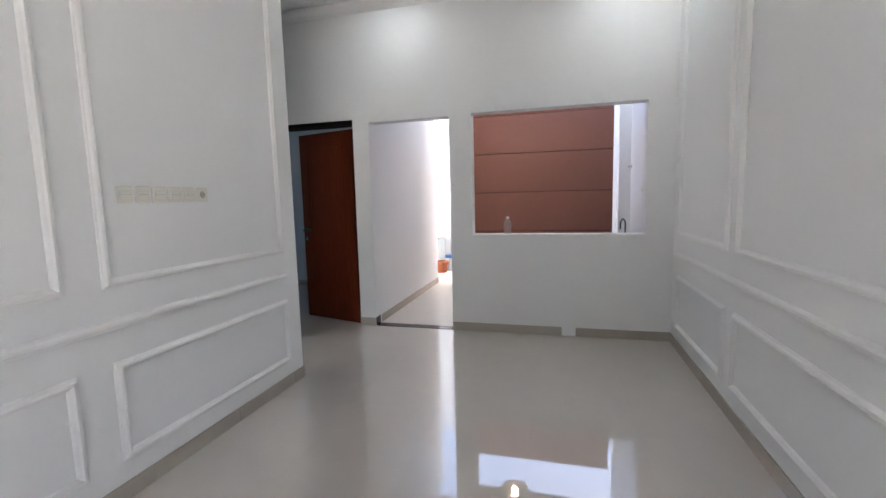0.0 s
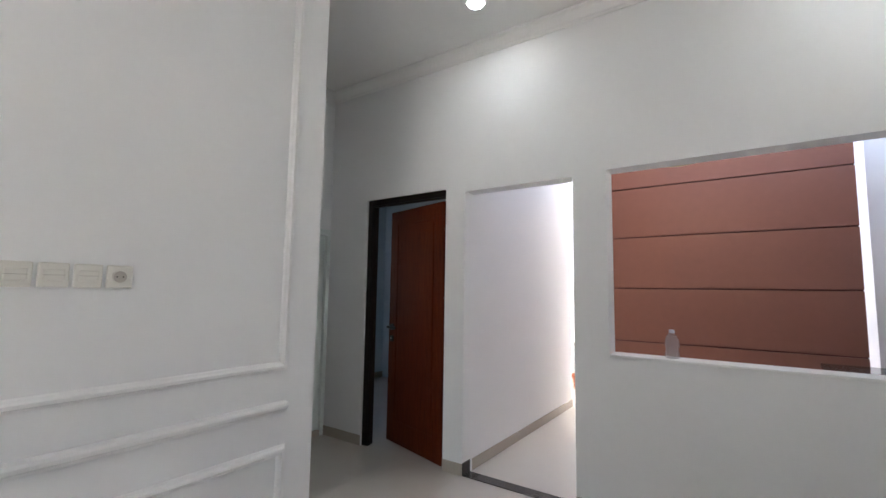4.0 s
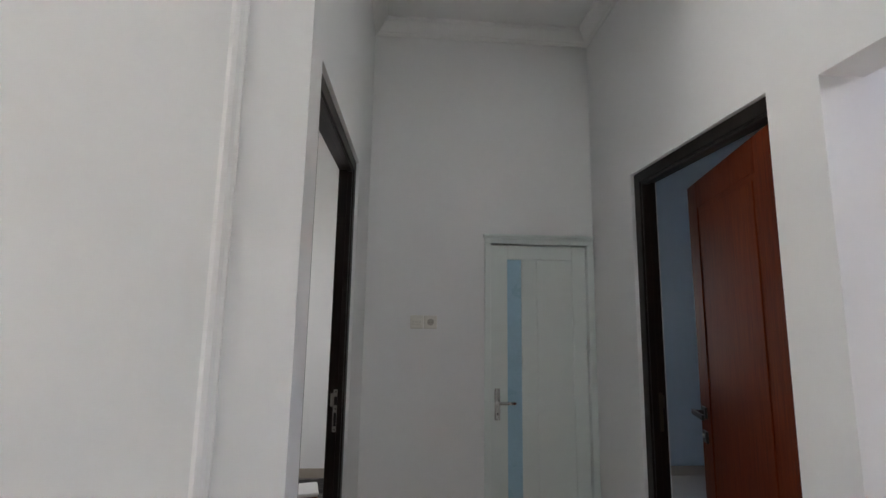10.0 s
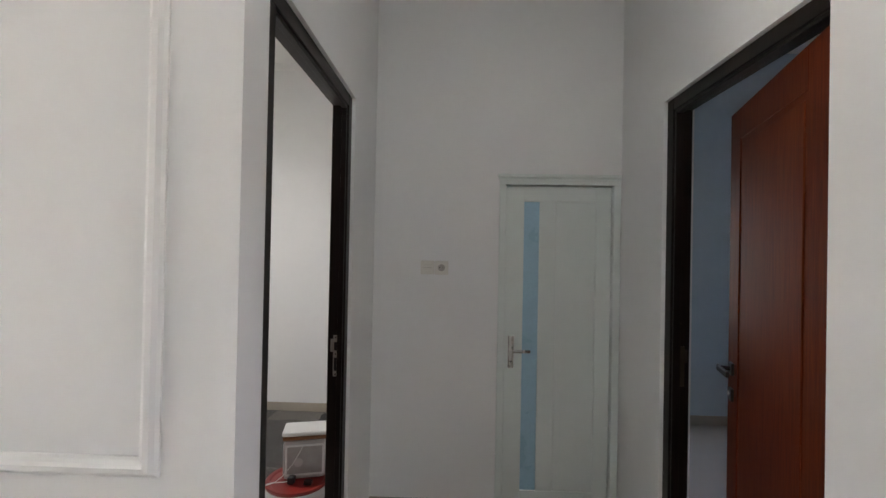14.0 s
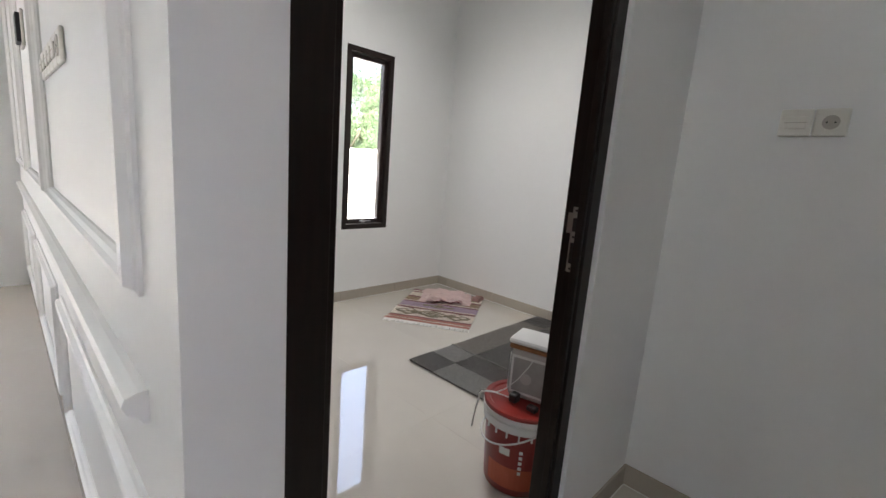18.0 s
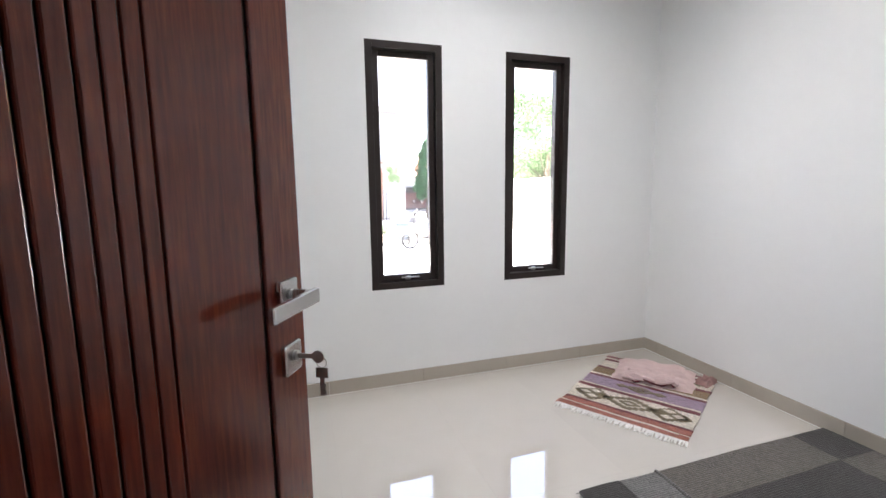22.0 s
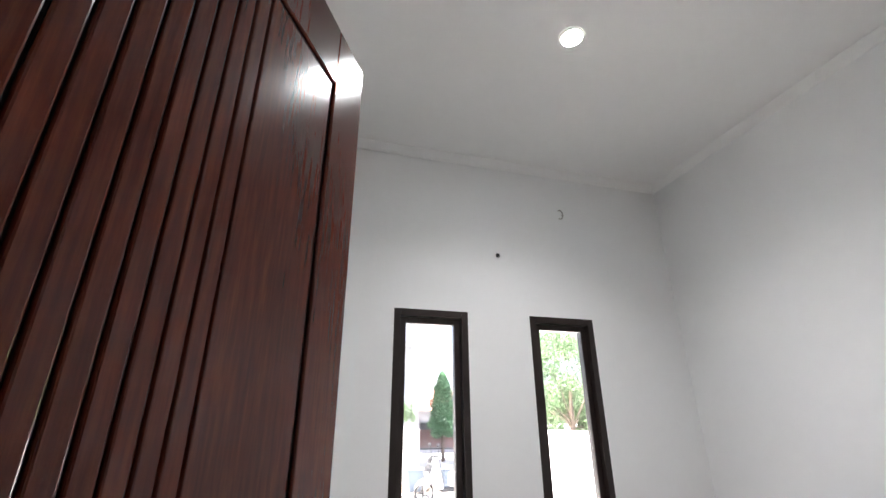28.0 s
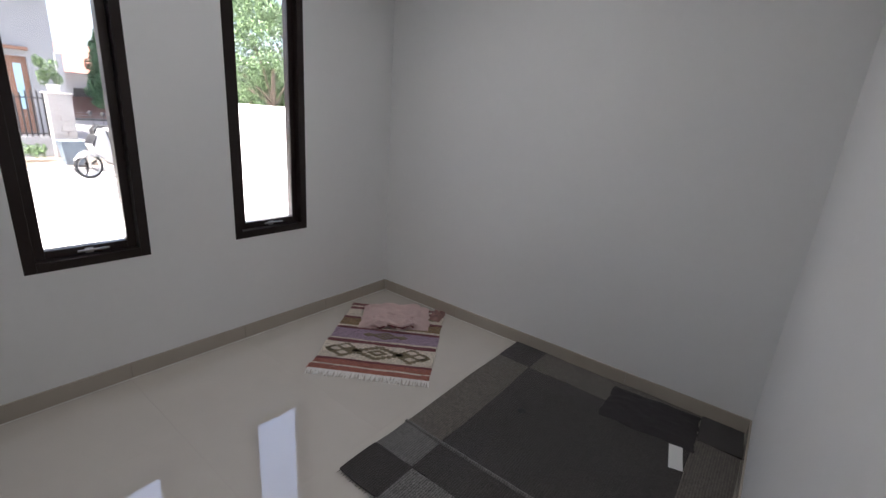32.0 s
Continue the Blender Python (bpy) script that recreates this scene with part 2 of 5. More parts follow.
def profile_run(bm, outline, a, b, out, mitre_a=0.0, mitre_b=0.0):
    """Sweeps an outline of (off the wall, up) pairs from a to b; out points off the wall. The ends are cut at the mitre slopes."""
    a, b, out = Vector(a), Vector(b), Vector(out)
    d = (b - a).normalized()
    up = Vector((0, 0, 1)) if abs(d.z) < 0.5 else d.cross(out)
    ends = []
    for p, s in ((a, mitre_a), (b, -mitre_b)):
        ends.append([bm.verts.new(p + out * u + up * v + d * s * v) for u, v in outline])
    n = len(outline)
    for k in range(n):
        bm.faces.new((ends[0][k], ends[0][(k + 1) % n], ends[1][(k + 1) % n], ends[1][k]))
    bm.faces.new(ends[0])
    bm.faces.new(list(reversed(ends[1])))


# ---- plan ----
H = 3.38                # ceiling height
HB = 3.26               # bedroom ceiling
XL, XR = -1.504, 1.45    # living room sides
YF = 4.45               # wall at the far end
YB = -1.30              # front of the living room
YN = 3.022              # niche side of the bedroom wall
XN = -3.09              # end of the niche
BX0, BX1, BY0, BY1 = -4.60, -1.67, 0.395, 2.935
T = 0.14
FD = (-2.585, -1.685)     # back bedroom door, outside of its frame
BD = (-2.56, -1.632)     # front bedroom door, outside of its frame
DOOR_TOP = 2.232
HALL_X = (-1.50, -0.630)
PASS = (-0.405, 1.212, 1.004, 2.208)
BATH = (3.75, 4.45, 1.962)
WINDOWS = ((-2.955, -2.485), (-3.86, -3.385))
WZ = (0.635, 2.118)

structure("wall_far", wall_bm("x", -4.74, XR, YF, YF + T, H + 0.1, [(*FD, 0, DOOR_TOP), (*HALL_X, 0, 2.19), PASS]), PLASTER, "white painted wall with a doorway, an opening and a serving hatch")
structure("wall_panelled", wall_bm("y", YB, BY1, BX1, XL, H + 0.1), PLASTER, "white painted wall with classic moulded panels")
structure("wall_right", wall_bm("y", YB - 0.14, 5.9, XR, XR + T, H + 0.1), PLASTER, "white painted wall with classic moulded panels")
# Kitchen and yard side wall; its extra height is unseen, added to block sun.
structure("wall_side_raised", wall_bm("y", 5.9, 8.74, XR, XR + T, 10.5), PLASTER, "white painted kitchen and yard side wall, raised to block the sun")
structure("wall_bedroom_door", wall_bm("x", BX0, XL, BY1, YN, H + 0.1, [(*BD, 0, DOOR_TOP)]), PLASTER, "white painted wall with a dark framed doorway")
structure("wall_niche_end", wall_bm("y", YN, YF, XN - T, XN, H + 0.1, [(BATH[0], BATH[1], 0, BATH[2])]), PLASTER, "white painted wall with a white door")
structure("wall_windows", wall_bm("x", BX0, BX1, BY0 - 0.16, BY0, H + 0.1, [(*w, *WZ) for w in WINDOWS]), PLASTER, "white painted wall with two narrow windows")
# The hole is added, out of view, to let sky into the back bedroom.
structure("wall_bedroom_side", wall_bm("y", BY0 - 0.16, 7.0, BX0 - T, BX0, H + 0.1, [(4.68, 5.28, 1.0, 2.1)]), PLASTER, "plain white painted wall")
# The entrance is unseen; its width is set to tune the room's daylight.
structure("wall_front", wall_bm("x", BX1, XR, YB - T, YB, H + 0.1, [(-0.25, 0.72, 0.0, 2.2)]), PLASTER, "white painted wall with an unseen entrance opening")
structure("wall_hall", wall_bm("y", YF + T, 6.985, -1.64, -1.50, H + 0.1), PLASTER, "plain white painted passage wall")
structure("wall_back_bedroom", wall_bm("x", BX0, -1.64, 6.9, 7.0, H + 0.1), BLUEROOM, "pale blue bedroom wall")
structure("wall_back_bedroom_side", wall_bm("y", YF + T, 6.9, BX0, BX0 + 0.02, H, [(4.68, 5.28, 1.0, 2.1)]), BLUEROOM, "pale blue bedroom wall")
structure("wall_yard", wall_bm("x", -3.2, XR, 8.6, 8.74, H + 0.1), PLASTER, "white painted yard wall")
structure("wall_yard_side", wall_bm("y", 7.0, 8.6, -3.3, -3.2, H + 0.1), PLASTER, "white painted yard wall")
structure("wall_column", boxed((1.285, XR, 7.05, 7.2, 0, H + 0.1)), PLASTER, "white painted column beside the kitchen wall")

structure("ceiling_living", boxed((BX0 - T, XR + T, BY1 + 0.06, YF + 0.07, H, H + 0.1), (BX1 + 0.07, XR + T, YB - T, BY1 + 0.06, H, H + 0.1)), CEIL, "flat white painted ceiling", "ceiling")
structure("ceiling_bedroom", boxed((BX0 - T, BX1 + 0.07, BY0 - 0.16, BY1 + 0.06, HB, HB + 0.12)), CEIL, "flat white painted ceiling", "ceiling")
# The passage piece is unseen; its depth is chosen to limit daylight there.
structure("ceiling_kitchen", boxed((-0.60, XR, YF + T, 5.80, 2.75, 2.87), (-0.60, XR, 5.80, 5.92, 2.75, H + 0.1), (-0.72, -0.60, YF + T, 5.92, 2.75, H + 0.1), (-1.50, -0.60, YF + T, 6.55, H + 0.1, H + 0.2)), CEIL, "white painted lowered ceiling", "ceiling")
structure("ceiling_back_bedroom", boxed((BX0 - T, -1.5, YF + 0.07, 7.0, H, H + 0.1)), CEIL, "flat white painted ceiling", "ceiling")

# ---- crown mouldings ----
CROWN = ((0, 0), (0.009, 0), (0.012, 0.010), (0.018, 0.013), (0.019, 0.020), (0.028, 0.024), (0.043, 0.038), (0.056, 0.056), (0.064, 0.066), (0.071, 0.068), (0.073, 0.076), (0.082, 0.078), (0.084, 0.092), (0, 0.092))


def crown(name, runs, z):
    bm = bmesh.new()
    for a, b, out, ma, mb in runs:
        d = (Vector((*b, 0)) - Vector((*a, 0))).normalized()
        o = Vector((*out, 0))
        verts = []
        for p, s in ((a, ma), (b, -mb)):
            verts.append([bm.verts.new(Vector((*p, z)) + o * u + Vector((0, 0, v)) + d * s * u) for u, v in CROWN])
        n = len(CROWN)
        for k in range(n):
            bm.faces.new((verts[0][k], verts[0][(k + 1) % n], verts[1][(k + 1) % n], verts[1][k]))
    structure(name, bm, CEIL, "white stepped crown moulding under the ceiling", "moulding")


crown("crown_living", [((XL, YB), (XL, YN), (1, 0), 1, -1), ((XL, YN), (XN, YN), (0, 1), -1, 1), ((XN, YN), (XN, YF), (1, 0), 1, 1),
                       ((XN, YF), (XR, YF), (0, -1), 1, 1), ((XR, YF), (XR, YB), (-1, 0), 1, 1), ((XR, YB), (XL, YB), (0, 1), 1, 1)], H - 0.0915)
CROWN = ((0, 0), (0.006, 0), (0.015, 0.017), (0.030, 0.034), (0.046, 0.046), (0.050, 0.047), (0.050, 0.0525), (0, 0.0525))
crown("crown_bedroom", [((BX0, BY0), (BX0, BY1), (1, 0), 1, 1), ((BX0, BY1), (BX1, BY1), (0, -1), 1, 1),
                        ((BX1, BY1), (BX1, BY0), (-1, 0), 1, 1), ((BX1, BY0), (BX0, BY0), (0, 1), 1, 1)], HB - 0.052)

# ---- panel mouldings ----
RIB = ((0, -0.022), (0.006, -0.022), (0.010, -0.014), (0.022, -0.008), (0.024, 0.004), (0.017, 0.010), (0.012, 0.018), (0.005, 0.022), (0, 0.022))
RAIL = ((0, -0.026), (0.008, -0.026), (0.014, -0.015), (0.028, -0.006), (0.034, 0.008), (0.030, 0.020), (0.012, 0.026), (0, 0.026))


def panel_frame(side, y0, y1, z0, z1):
    """A mitred rectangular moulding on a side wall of the living room; the sizes are of its centre line."""
    x, o = (XL, 1) if side == "left" else (XR, -1)
    bm = bmesh.new()
    corners = [Vector((x, y0, z0)), Vector((x, y1, z0)), Vector((x, y1, z1)), Vector((x, y0, z1))]
    mid = Vector((x, (y0 + y1) / 2, (z0 + z1) / 2))
    rings = []
    for c in corners:
        away = Vector((0, math.copysign(1, c.y - mid.y), math.copysign(1, c.z - mid.z)))
        rings.append([bm.verts.new(c + Vector((o * u, 0, 0)) - away * v) for u, v in RIB])
    for a, b in zip(rings, rings[1:] + rings[:1]):
        for k in range(len(RIB)):
            bm.faces.new((a[k], a[(k + 1) % len(RIB)], b[(k + 1) % len(RIB)], b[k]))
    return structure("panel_moulding", bm, TRIM, "white rectangular panel moulding on the wall", "moulding")


def chair_rail(side, y0, y1, z):
    x, o = (XL, 1) if side == "left" else (XR, -1)
    bm = bmesh.new()
    verts = [[bm.verts.new((x + o * u, y, z + v)) for u, v in RAIL] for y in (y0, y1)]
    n = len(RAIL)
    for k in range(n):
        bm.faces.new((verts[0][k], verts[0][(k + 1) % n], verts[1][(k + 1) % n], verts[1][k]))
    bm.faces.new(verts[0])
    bm.faces.new(list(reversed(verts[1])))
    return structure("chair_rail", bm, TRIM, "white moulded chair rail along the wall", "moulding")


for y0, y1 in ((1.565, 2.832), (0.34, 1.365), (-1.01, 0.14)):
    panel_frame("left", y0, y1, 1.028, 3.10)
    panel_frame("left", y0 + 0.01, y1 + 0.01, 0.212, 0.640)
for y0, y1 in ((3.13, 4.225), (1.30, 2.95), (-0.60, 1.12)):
    panel_frame("right", y0, y1, 1.028, 3.10)
    panel_frame("right", y0, y1, 0.212, 0.640)
chair_rail("left", YB + 0.1, 2.855, 0.838)
chair_rail("right", YB + 0.1, 4.26, 0.838)

# ---- front bedroom door ----
def door_frame(name, x0, x1, y0, y1, top, stop_side, label, front=0.004, hinge_w=0.055):
    """A door frame standing in a wall along x, with a stop rebate; its parts are two jambs and a head."""
    fr = thing(name, pose(0, 0, 0), label, "door frame")
    w, lip = 0.055, 0.014
    for xa, xb, xs in ((x0, x0 + w, x0 + w + lip), (x1 - hinge_w, x1, x1 - hinge_w - lip * min(1, hinge_w / w))):
        bm = boxed((xa, xb, y0 - 0.004, y1 + (0.004 if xa == x0 else front), 0, top - (w if xa > x0 else 0)), bevel=0.003)
        ya, yb = ((y0 + 0.042, y1 - 0.004) if stop_side == "high" else (y0 + 0.004, y1 - 0.042))
        box(bm, min(xb, xs) if xs > xa else xs, xs if xs > xa else xa, ya, yb, 0, top - w, 0.002)
        part("jamb", bm, DARK, fr)
    bm = boxed((x0 + w, x1, y0 - 0.004, y1 + 0.004, top - w, top), bevel=0.003)
    box(bm, x0 + w, x1 - hinge_w, ya, yb, top - w - lip, top - w, 0.002)
    part("head", bm, DARK, fr)
    return fr


def hinge(parent, x, y, z):
    h = part("hinge", tube(bmesh.new(), 0.007, 0.007, 0.10, Matrix.Translation((x, y, z)), 12), DULL, parent, "dull metal butt hinge", True)
    return h


def lever_set(parent, u, face, z, out, steel=None, keyed=True):
    """A square rose with a flat bent lever pointing to the hinge, and a square lock plate with its cylinder."""
    s = steel or STEEL
    y0 = face
    rose = part("handle_rose", boxed((u - 0.026, u + 0.026, min(y0, y0 + out * 0.011), max(y0, y0 + out * 0.011), z - 0.026, z + 0.026), bevel=0.003), s, parent, "square brushed steel handle rose")
    bm = tube(bmesh.new(), 0.010, 0.010, 0.05, Matrix.Translation((u, y0, z)) @ Matrix.Rotation(radians(-90 * out), 4, "X"), 16)
    part("handle_neck", bm, s, rose, smooth=True)
    ya, yb = sorted((y0 + out * 0.046, y0 + out * 0.058))
    part("lever", boxed((u - 0.012, u + 0.125, ya, yb, z - 0.013, z + 0.011), bevel=0.003), s, rose)
    plate = part("lock_plate", boxed((u - 0.025, u + 0.025, min(y0, y0 + out * 0.012), max(y0, y0 + out * 0.012), z - 0.135, z - 0.083), bevel=0.003), s, parent, "square steel lock plate")
    part("lock_cylinder", tube(bmesh.new(), 0.009, 0.009, 0.018, Matrix.Translation((u, y0, z - 0.105)) @ Matrix.Rotation(radians(-90 * out), 4, "X"), 16), DULL, plate, smooth=True)
    return rose


door_frame("bedroom_door_frame", *BD, BY1, YN - 0.019, DOOR_TOP, "high", "black-brown wooden door frame in the white wall", hinge_w=0.073)
LEAF_L, LEAF_H = 0.795, 2.136
leaf = thing("bedroom_door", pose(-1.713, BY1 + 0.002, 0.008, 0, 0, 62), "half-open mahogany door with fine vertical grooves", "door")
TH = 0.040
# the leaf reaches along -x from its hinge, its grooved face towards +y
FIELD = (0.055, 0.674, 0.13, 2.0)
bm = boxed((-LEAF_L, 0, -TH, -0.007, 0, LEAF_H), bevel=0.002)
body = part("leaf_core", bm, MAHOG, leaf)
part("free_stile", boxed((-LEAF_L, -FIELD[1] - 0.012, -0.007, 0, 0, LEAF_H), bevel=0.0025), MAHOG, leaf)
part("hinge_stile", boxed((-FIELD[0], 0, -0.007, 0, 0, LEAF_H), bevel=0.0025), MAHOG, leaf)
part("top_rail", boxed((-FIELD[1] - 0.012, -FIELD[0], -0.007, 0, FIELD[3] + 0.012, LEAF_H), bevel=0.0025), MAHOG, leaf)
part("bottom_rail", boxed((-FIELD[1] - 0.012, -FIELD[0], -0.007, 0, 0, FIELD[2] - 0.012), bevel=0.0025), MAHOG, leaf)
part("groove_bed", boxed((-FIELD[1] - 0.012, -FIELD[0], -0.0075, -0.0062, FIELD[2] - 0.012, FIELD[3] + 0.012)), GROOVE, leaf, "dark stained groove between the boards")
cuts = [FIELD[0] + 0.004, *[0.106 + 0.0261 * k for k in range(16)], FIELD[1]]
for a, b in zip(cuts, cuts[1:]):
    part("board", boxed((-b + 0.0019, -a - 0.0019, -0.0065, 0.0, FIELD[2], FIELD[3]), bevel=0.0022), MAHOG, leaf)
lever_set(leaf, -0.735, 0.0, 1.07, 1)
lever_set(leaf, -0.735, -TH, 1.07, -1)
for z in (0.22, 1.06, 1.88):
    hinge(leaf, 0.004, -TH + 0.002, z)
part("latch_plate", boxed((-LEAF_L - 0.0015, -LEAF_L + 0.001, -0.031, -0.009, 0.92, 1.13), bevel=0.0005), DULL, leaf, "steel latch plate on the edge")
keyring = thing("door_keys", pose(0, 0, 0), "two nickel keys hanging from the door lock", "keys")
km = leaf.matrix_basis @ Matrix.Translation((-0.735, 0.018, 0.965))
keyring.matrix_basis = km
bm = boxed((-0.001, 0.001, 0.0, 0.028, -0.004, 0.004), bevel=0.0004)
tube(bm, 0.011, 0.011, 0.002, Matrix.Translation((-0.001, 0.036, 0)) @ Matrix.Rotation(radians(90), 4, "Y"), 16)
part("inserted_key", bm, DULL, keyring)
part("ring", swept([(0.0, 0.042 + 0.009 * math.cos(a), -0.010 + 0.009 * math.sin(a)) for a in [2 * math.pi * k / 14 for k in range(15)]], 0.0008, 6), DULL, keyring)
bm = boxed((-0.0012, 0.0012, 0.038, 0.046, -0.068, -0.034), (-0.0012, 0.0012, 0.046, 0.049, -0.066, -0.058), (-0.0012, 0.0012, 0.046, 0.0485, -0.054, -0.047), bevel=0.0004)
box(bm, -0.0012, 0.0012, 0.031, 0.053, -0.037, -0.019, 0.0008)
part("hanging_key", bm, DULL, keyring)

strike = thing("strike_plate", pose(-2.505, 2.968, 1.043), "dark bronze strike plate on the black-brown jamb", "strike plate")
part("plate", boxed((-0.0005, 0.0016, -0.011, 0.011, -0.093, 0.093), bevel=0.0004), DULL, strike)
part("lip", boxed((-0.0005, 0.0016, -0.024, -0.010, 0.018, 0.076), bevel=0.0004), DULL, strike)
part("latch_slot", boxed((0.0014, 0.0022, -0.007, 0.007, 0.024, 0.062)), BLACK, strike)
part("bolt_slot", boxed((0.0014, 0.0022, -0.006, 0.006, -0.068, -0.008)), BLACK, strike)
for z in (0.083, 0.008, -0.083):
    part("screw", tube(bmesh.new(), 0.0035, 0.0035, 0.0012, Matrix.Translation((0.0016, 0, z)) @ Matrix.Rotation(radians(90), 4, "Y"), 10), BLACK, strike)

# ---- back bedroom door ----
BRONZE = material("aged_dark_bronze", (0.075, 0.062, 0.052), 0.38, metal=0.9, grain=0.15, scale=50)
door_frame("back_bedroom_door_frame", *FD, YF + 0.022, YF + 0.10, DOOR_TOP, "low", "black-brown wooden door frame in the white wall", hinge_w=0.016)
back = thing("back_bedroom_door", pose(-1.712, YF + 0.072, 0.008, 0, 0, -16), "slightly open red-brown wooden door with a raised panel", "door")
L2 = 0.812
# the leaf reaches along -x, its face to the living room at -y (local -0.04)
part("leaf_core", boxed((-L2, 0, -0.034, -0.006, 0, LEAF_H), bevel=0.002), BROWN, back)
for a, b, c, d, n in ((-L2, -L2 + 0.12, 0, LEAF_H, "stile"), (-0.12, 0, 0, LEAF_H, "stile"), (-L2 + 0.12, -0.12, 0, 0.2, "rail"), (-L2 + 0.12, -0.12, LEAF_H - 0.13, LEAF_H, "rail")):
    part(n, boxed((a, b, -0.040, -0.034, c, d), bevel=0.002), BROWN, back)
bm = boxed((-L2 + 0.145, -0.145, -0.039, -0.033, 0.225, LEAF_H - 0.155), bevel=0.006)
part("raised_panel", bm, BROWN, back)
lever_set(back, -0.752, -0.040, 1.04, -1, BRONZE)
for z in (0.22, 1.06, 1.88):
    hinge(back, 0.006, 0.0, z)
bstrike = thing("strike_plate", pose(-2.530, 4.522, 1.03), "zinc strike plate screwed to the dark door jamb", "strike plate")
part("plate", boxed((-0.0005, 0.0016, -0.011, 0.011, -0.09, 0.09), bevel=0.0004), BRONZE, bstrike)
part("lip", boxed((-0.0005, 0.0016, 0.010, 0.022, 0.018, 0.076), bevel=0.0004), BRONZE, bstrike)

# ---- bathroom door ----
bathframe = thing("bathroom_door_frame", pose(0, 0, 0), "white plastic door frame with a moulded cap", "door frame")
part("jamb", boxed((XN - T, XN + 0.012, BATH[0], BATH[0] + 0.04, 0, BATH[2] - 0.04), bevel=0.004), PVC, bathframe)
part("jamb", boxed((XN - T, XN + 0.012, BATH[1] - 0.045, BATH[1] - 0.003, 0, BATH[2] - 0.04), bevel=0.004), PVC, bathframe)
part("head", boxed((XN - T, XN + 0.012, BATH[0], BATH[1] - 0.003, BATH[2] - 0.04, BATH[2]), bevel=0.004), PVC, bathframe)
part("cap", boxed((XN + 0.002, XN + 0.03, BATH[0] - 0.012, BATH[1] - 0.003, BATH[2], BATH[2] + 0.018), (XN + 0.002, XN + 0.02, BATH[0] - 0.006, BATH[1] - 0.003, BATH[2] - 0.014, BATH[2]), bevel=0.004), PVC, bathframe)
structure("bathroom_threshold", boxed((XN - T, XN + 0.004, BATH[0], BATH[1] - 0.003, 0.001, 0.05), bevel=0.003), SKIRT, "beige tiled raised threshold", "threshold")
bath = thing("bathroom_door", pose(XN - 0.028, BATH[0] + 0.043, 0.055), "closed white plastic door with a frosted glass strip", "door")
BW, BH = 0.608, 1.862
part("leaf_core", boxed((-0.02, -0.006, 0, BW, 0, BH), bevel=0.001), PVC, bath)
for a, b, c, d, n in ((0, 0.104, 0, BH, "stile"), (BW - 0.088, BW, 0, BH, "stile"), (0.194, 0.29, 0.09, BH - 0.09, "stile"), (0.104, BW - 0.088, 0, 0.09, "rail"), (0.104, BW - 0.088, BH - 0.09, BH, "rail")):
    part(n, boxed((-0.006, 0.012, a, b, c, d), bevel=0.003), PVC, bath)
part("panel", boxed((-0.006, 0.0095, 0.2915, BW - 0.0895, 0.0915, BH - 0.0915), bevel=0.002), PVC, bath)
part("glass_strip", boxed((-0.006, 0.006, 0.105, 0.193, 0.092, BH - 0.092)), FROST, bath, "blue frosted glass strip")
part("handle_plate", boxed((0.012, 0.020, 0.022, 0.056, 0.80, 0.985), bevel=0.006), STEEL, bath, "brushed steel handle plate")
bm = tube(bmesh.new(), 0.010, 0.010, 0.045, Matrix.Translation((0.018, 0.039, 0.905)) @ Matrix.Rotation(radians(90), 4, "Y"), 14)
box(bm, 0.055, 0.069, 0.030, 0.145, 0.897, 0.915, 0.005)
part("lever", bm, STEEL, bath, "curved steel door lever", True)
part("keyhole", tube(bmesh.new(), 0.006, 0.006, 0.003, Matrix.Translation((0.019, 0.039, 0.838)) @ Matrix.Rotation(radians(90), 4, "Y"), 10), BLACK, bath)


# ---- switches and sockets ----
def rocker_switch(m, label):
    s = thing("light_switch", m, label, "light switch", "wall switches")
    part("plate", boxed((-0.040, 0.040, 0, 0.010, -0.040, 0.040), bevel=0.005), SWITCH, s)
    part("rocker", boxed((-0.027, 0.027, 0.009, 0.015, -0.018, 0.018), bevel=0.003), SWITCH, s)
    part("seam", boxed((-0.027, 0.027, 0.0152, 0.0156, -0.0008, 0.0008)), GROUT, s)
    return s


def socket(m, label):
    s = thing("power_socket", m, label, "power socket", "wall switches")
    part("plate", boxed((-0.040, 0.040, 0, 0.010, -0.040, 0.040), bevel=0.005), SWITCH, s)
    part("well", tube(bmesh.new(), 0.022, 0.022, 0.0015, Matrix.Translation((0, 0.0095, 0)) @ Matrix.Rotation(radians(-90), 4, "X"), 24), GROUT, s)
    part("collar", turned([(0.0205, 0), (0.024, 0), (0.024, 0.004), (0.0205, 0.004), (0.0205, 0)], 28), SWITCH, s, at=Matrix.Translation((0, 0.0095, 0)) @ Matrix.Rotation(radians(-90), 4, "X"))
    for x in (-0.0095, 0.0095):
        part("pin_hole", tube(bmesh.new(), 0.0026, 0.0026, 0.001, Matrix.Translation((x, 0.0112, 0)) @ Matrix.Rotation(radians(-90), 4, "X"), 10), BLACK, s)
    return s


for k in range(5):
    rocker_switch(pose(XL, 1.690 + 0.0905 * k, 1.425, 0, 0, -90), "cream rocker switch in a row on the white wall")
socket(pose(XL, 1.690 + 0.0905 * 5, 1.425, 0, 0, -90), "cream round power socket beside a row of switches")
rocker_switch(pose(XN, 3.338, 1.43, 0, 0, -90), "cream rocker switch beside a socket on the wall")
socket(pose(XN, 3.420, 1.43, 0, 0, -90), "cream round power socket beside a switch")
rocker_switch(pose(-3.165, BY1, 1.425, 0, 0, 180), "cream rocker switch on the bedroom wall by the door")
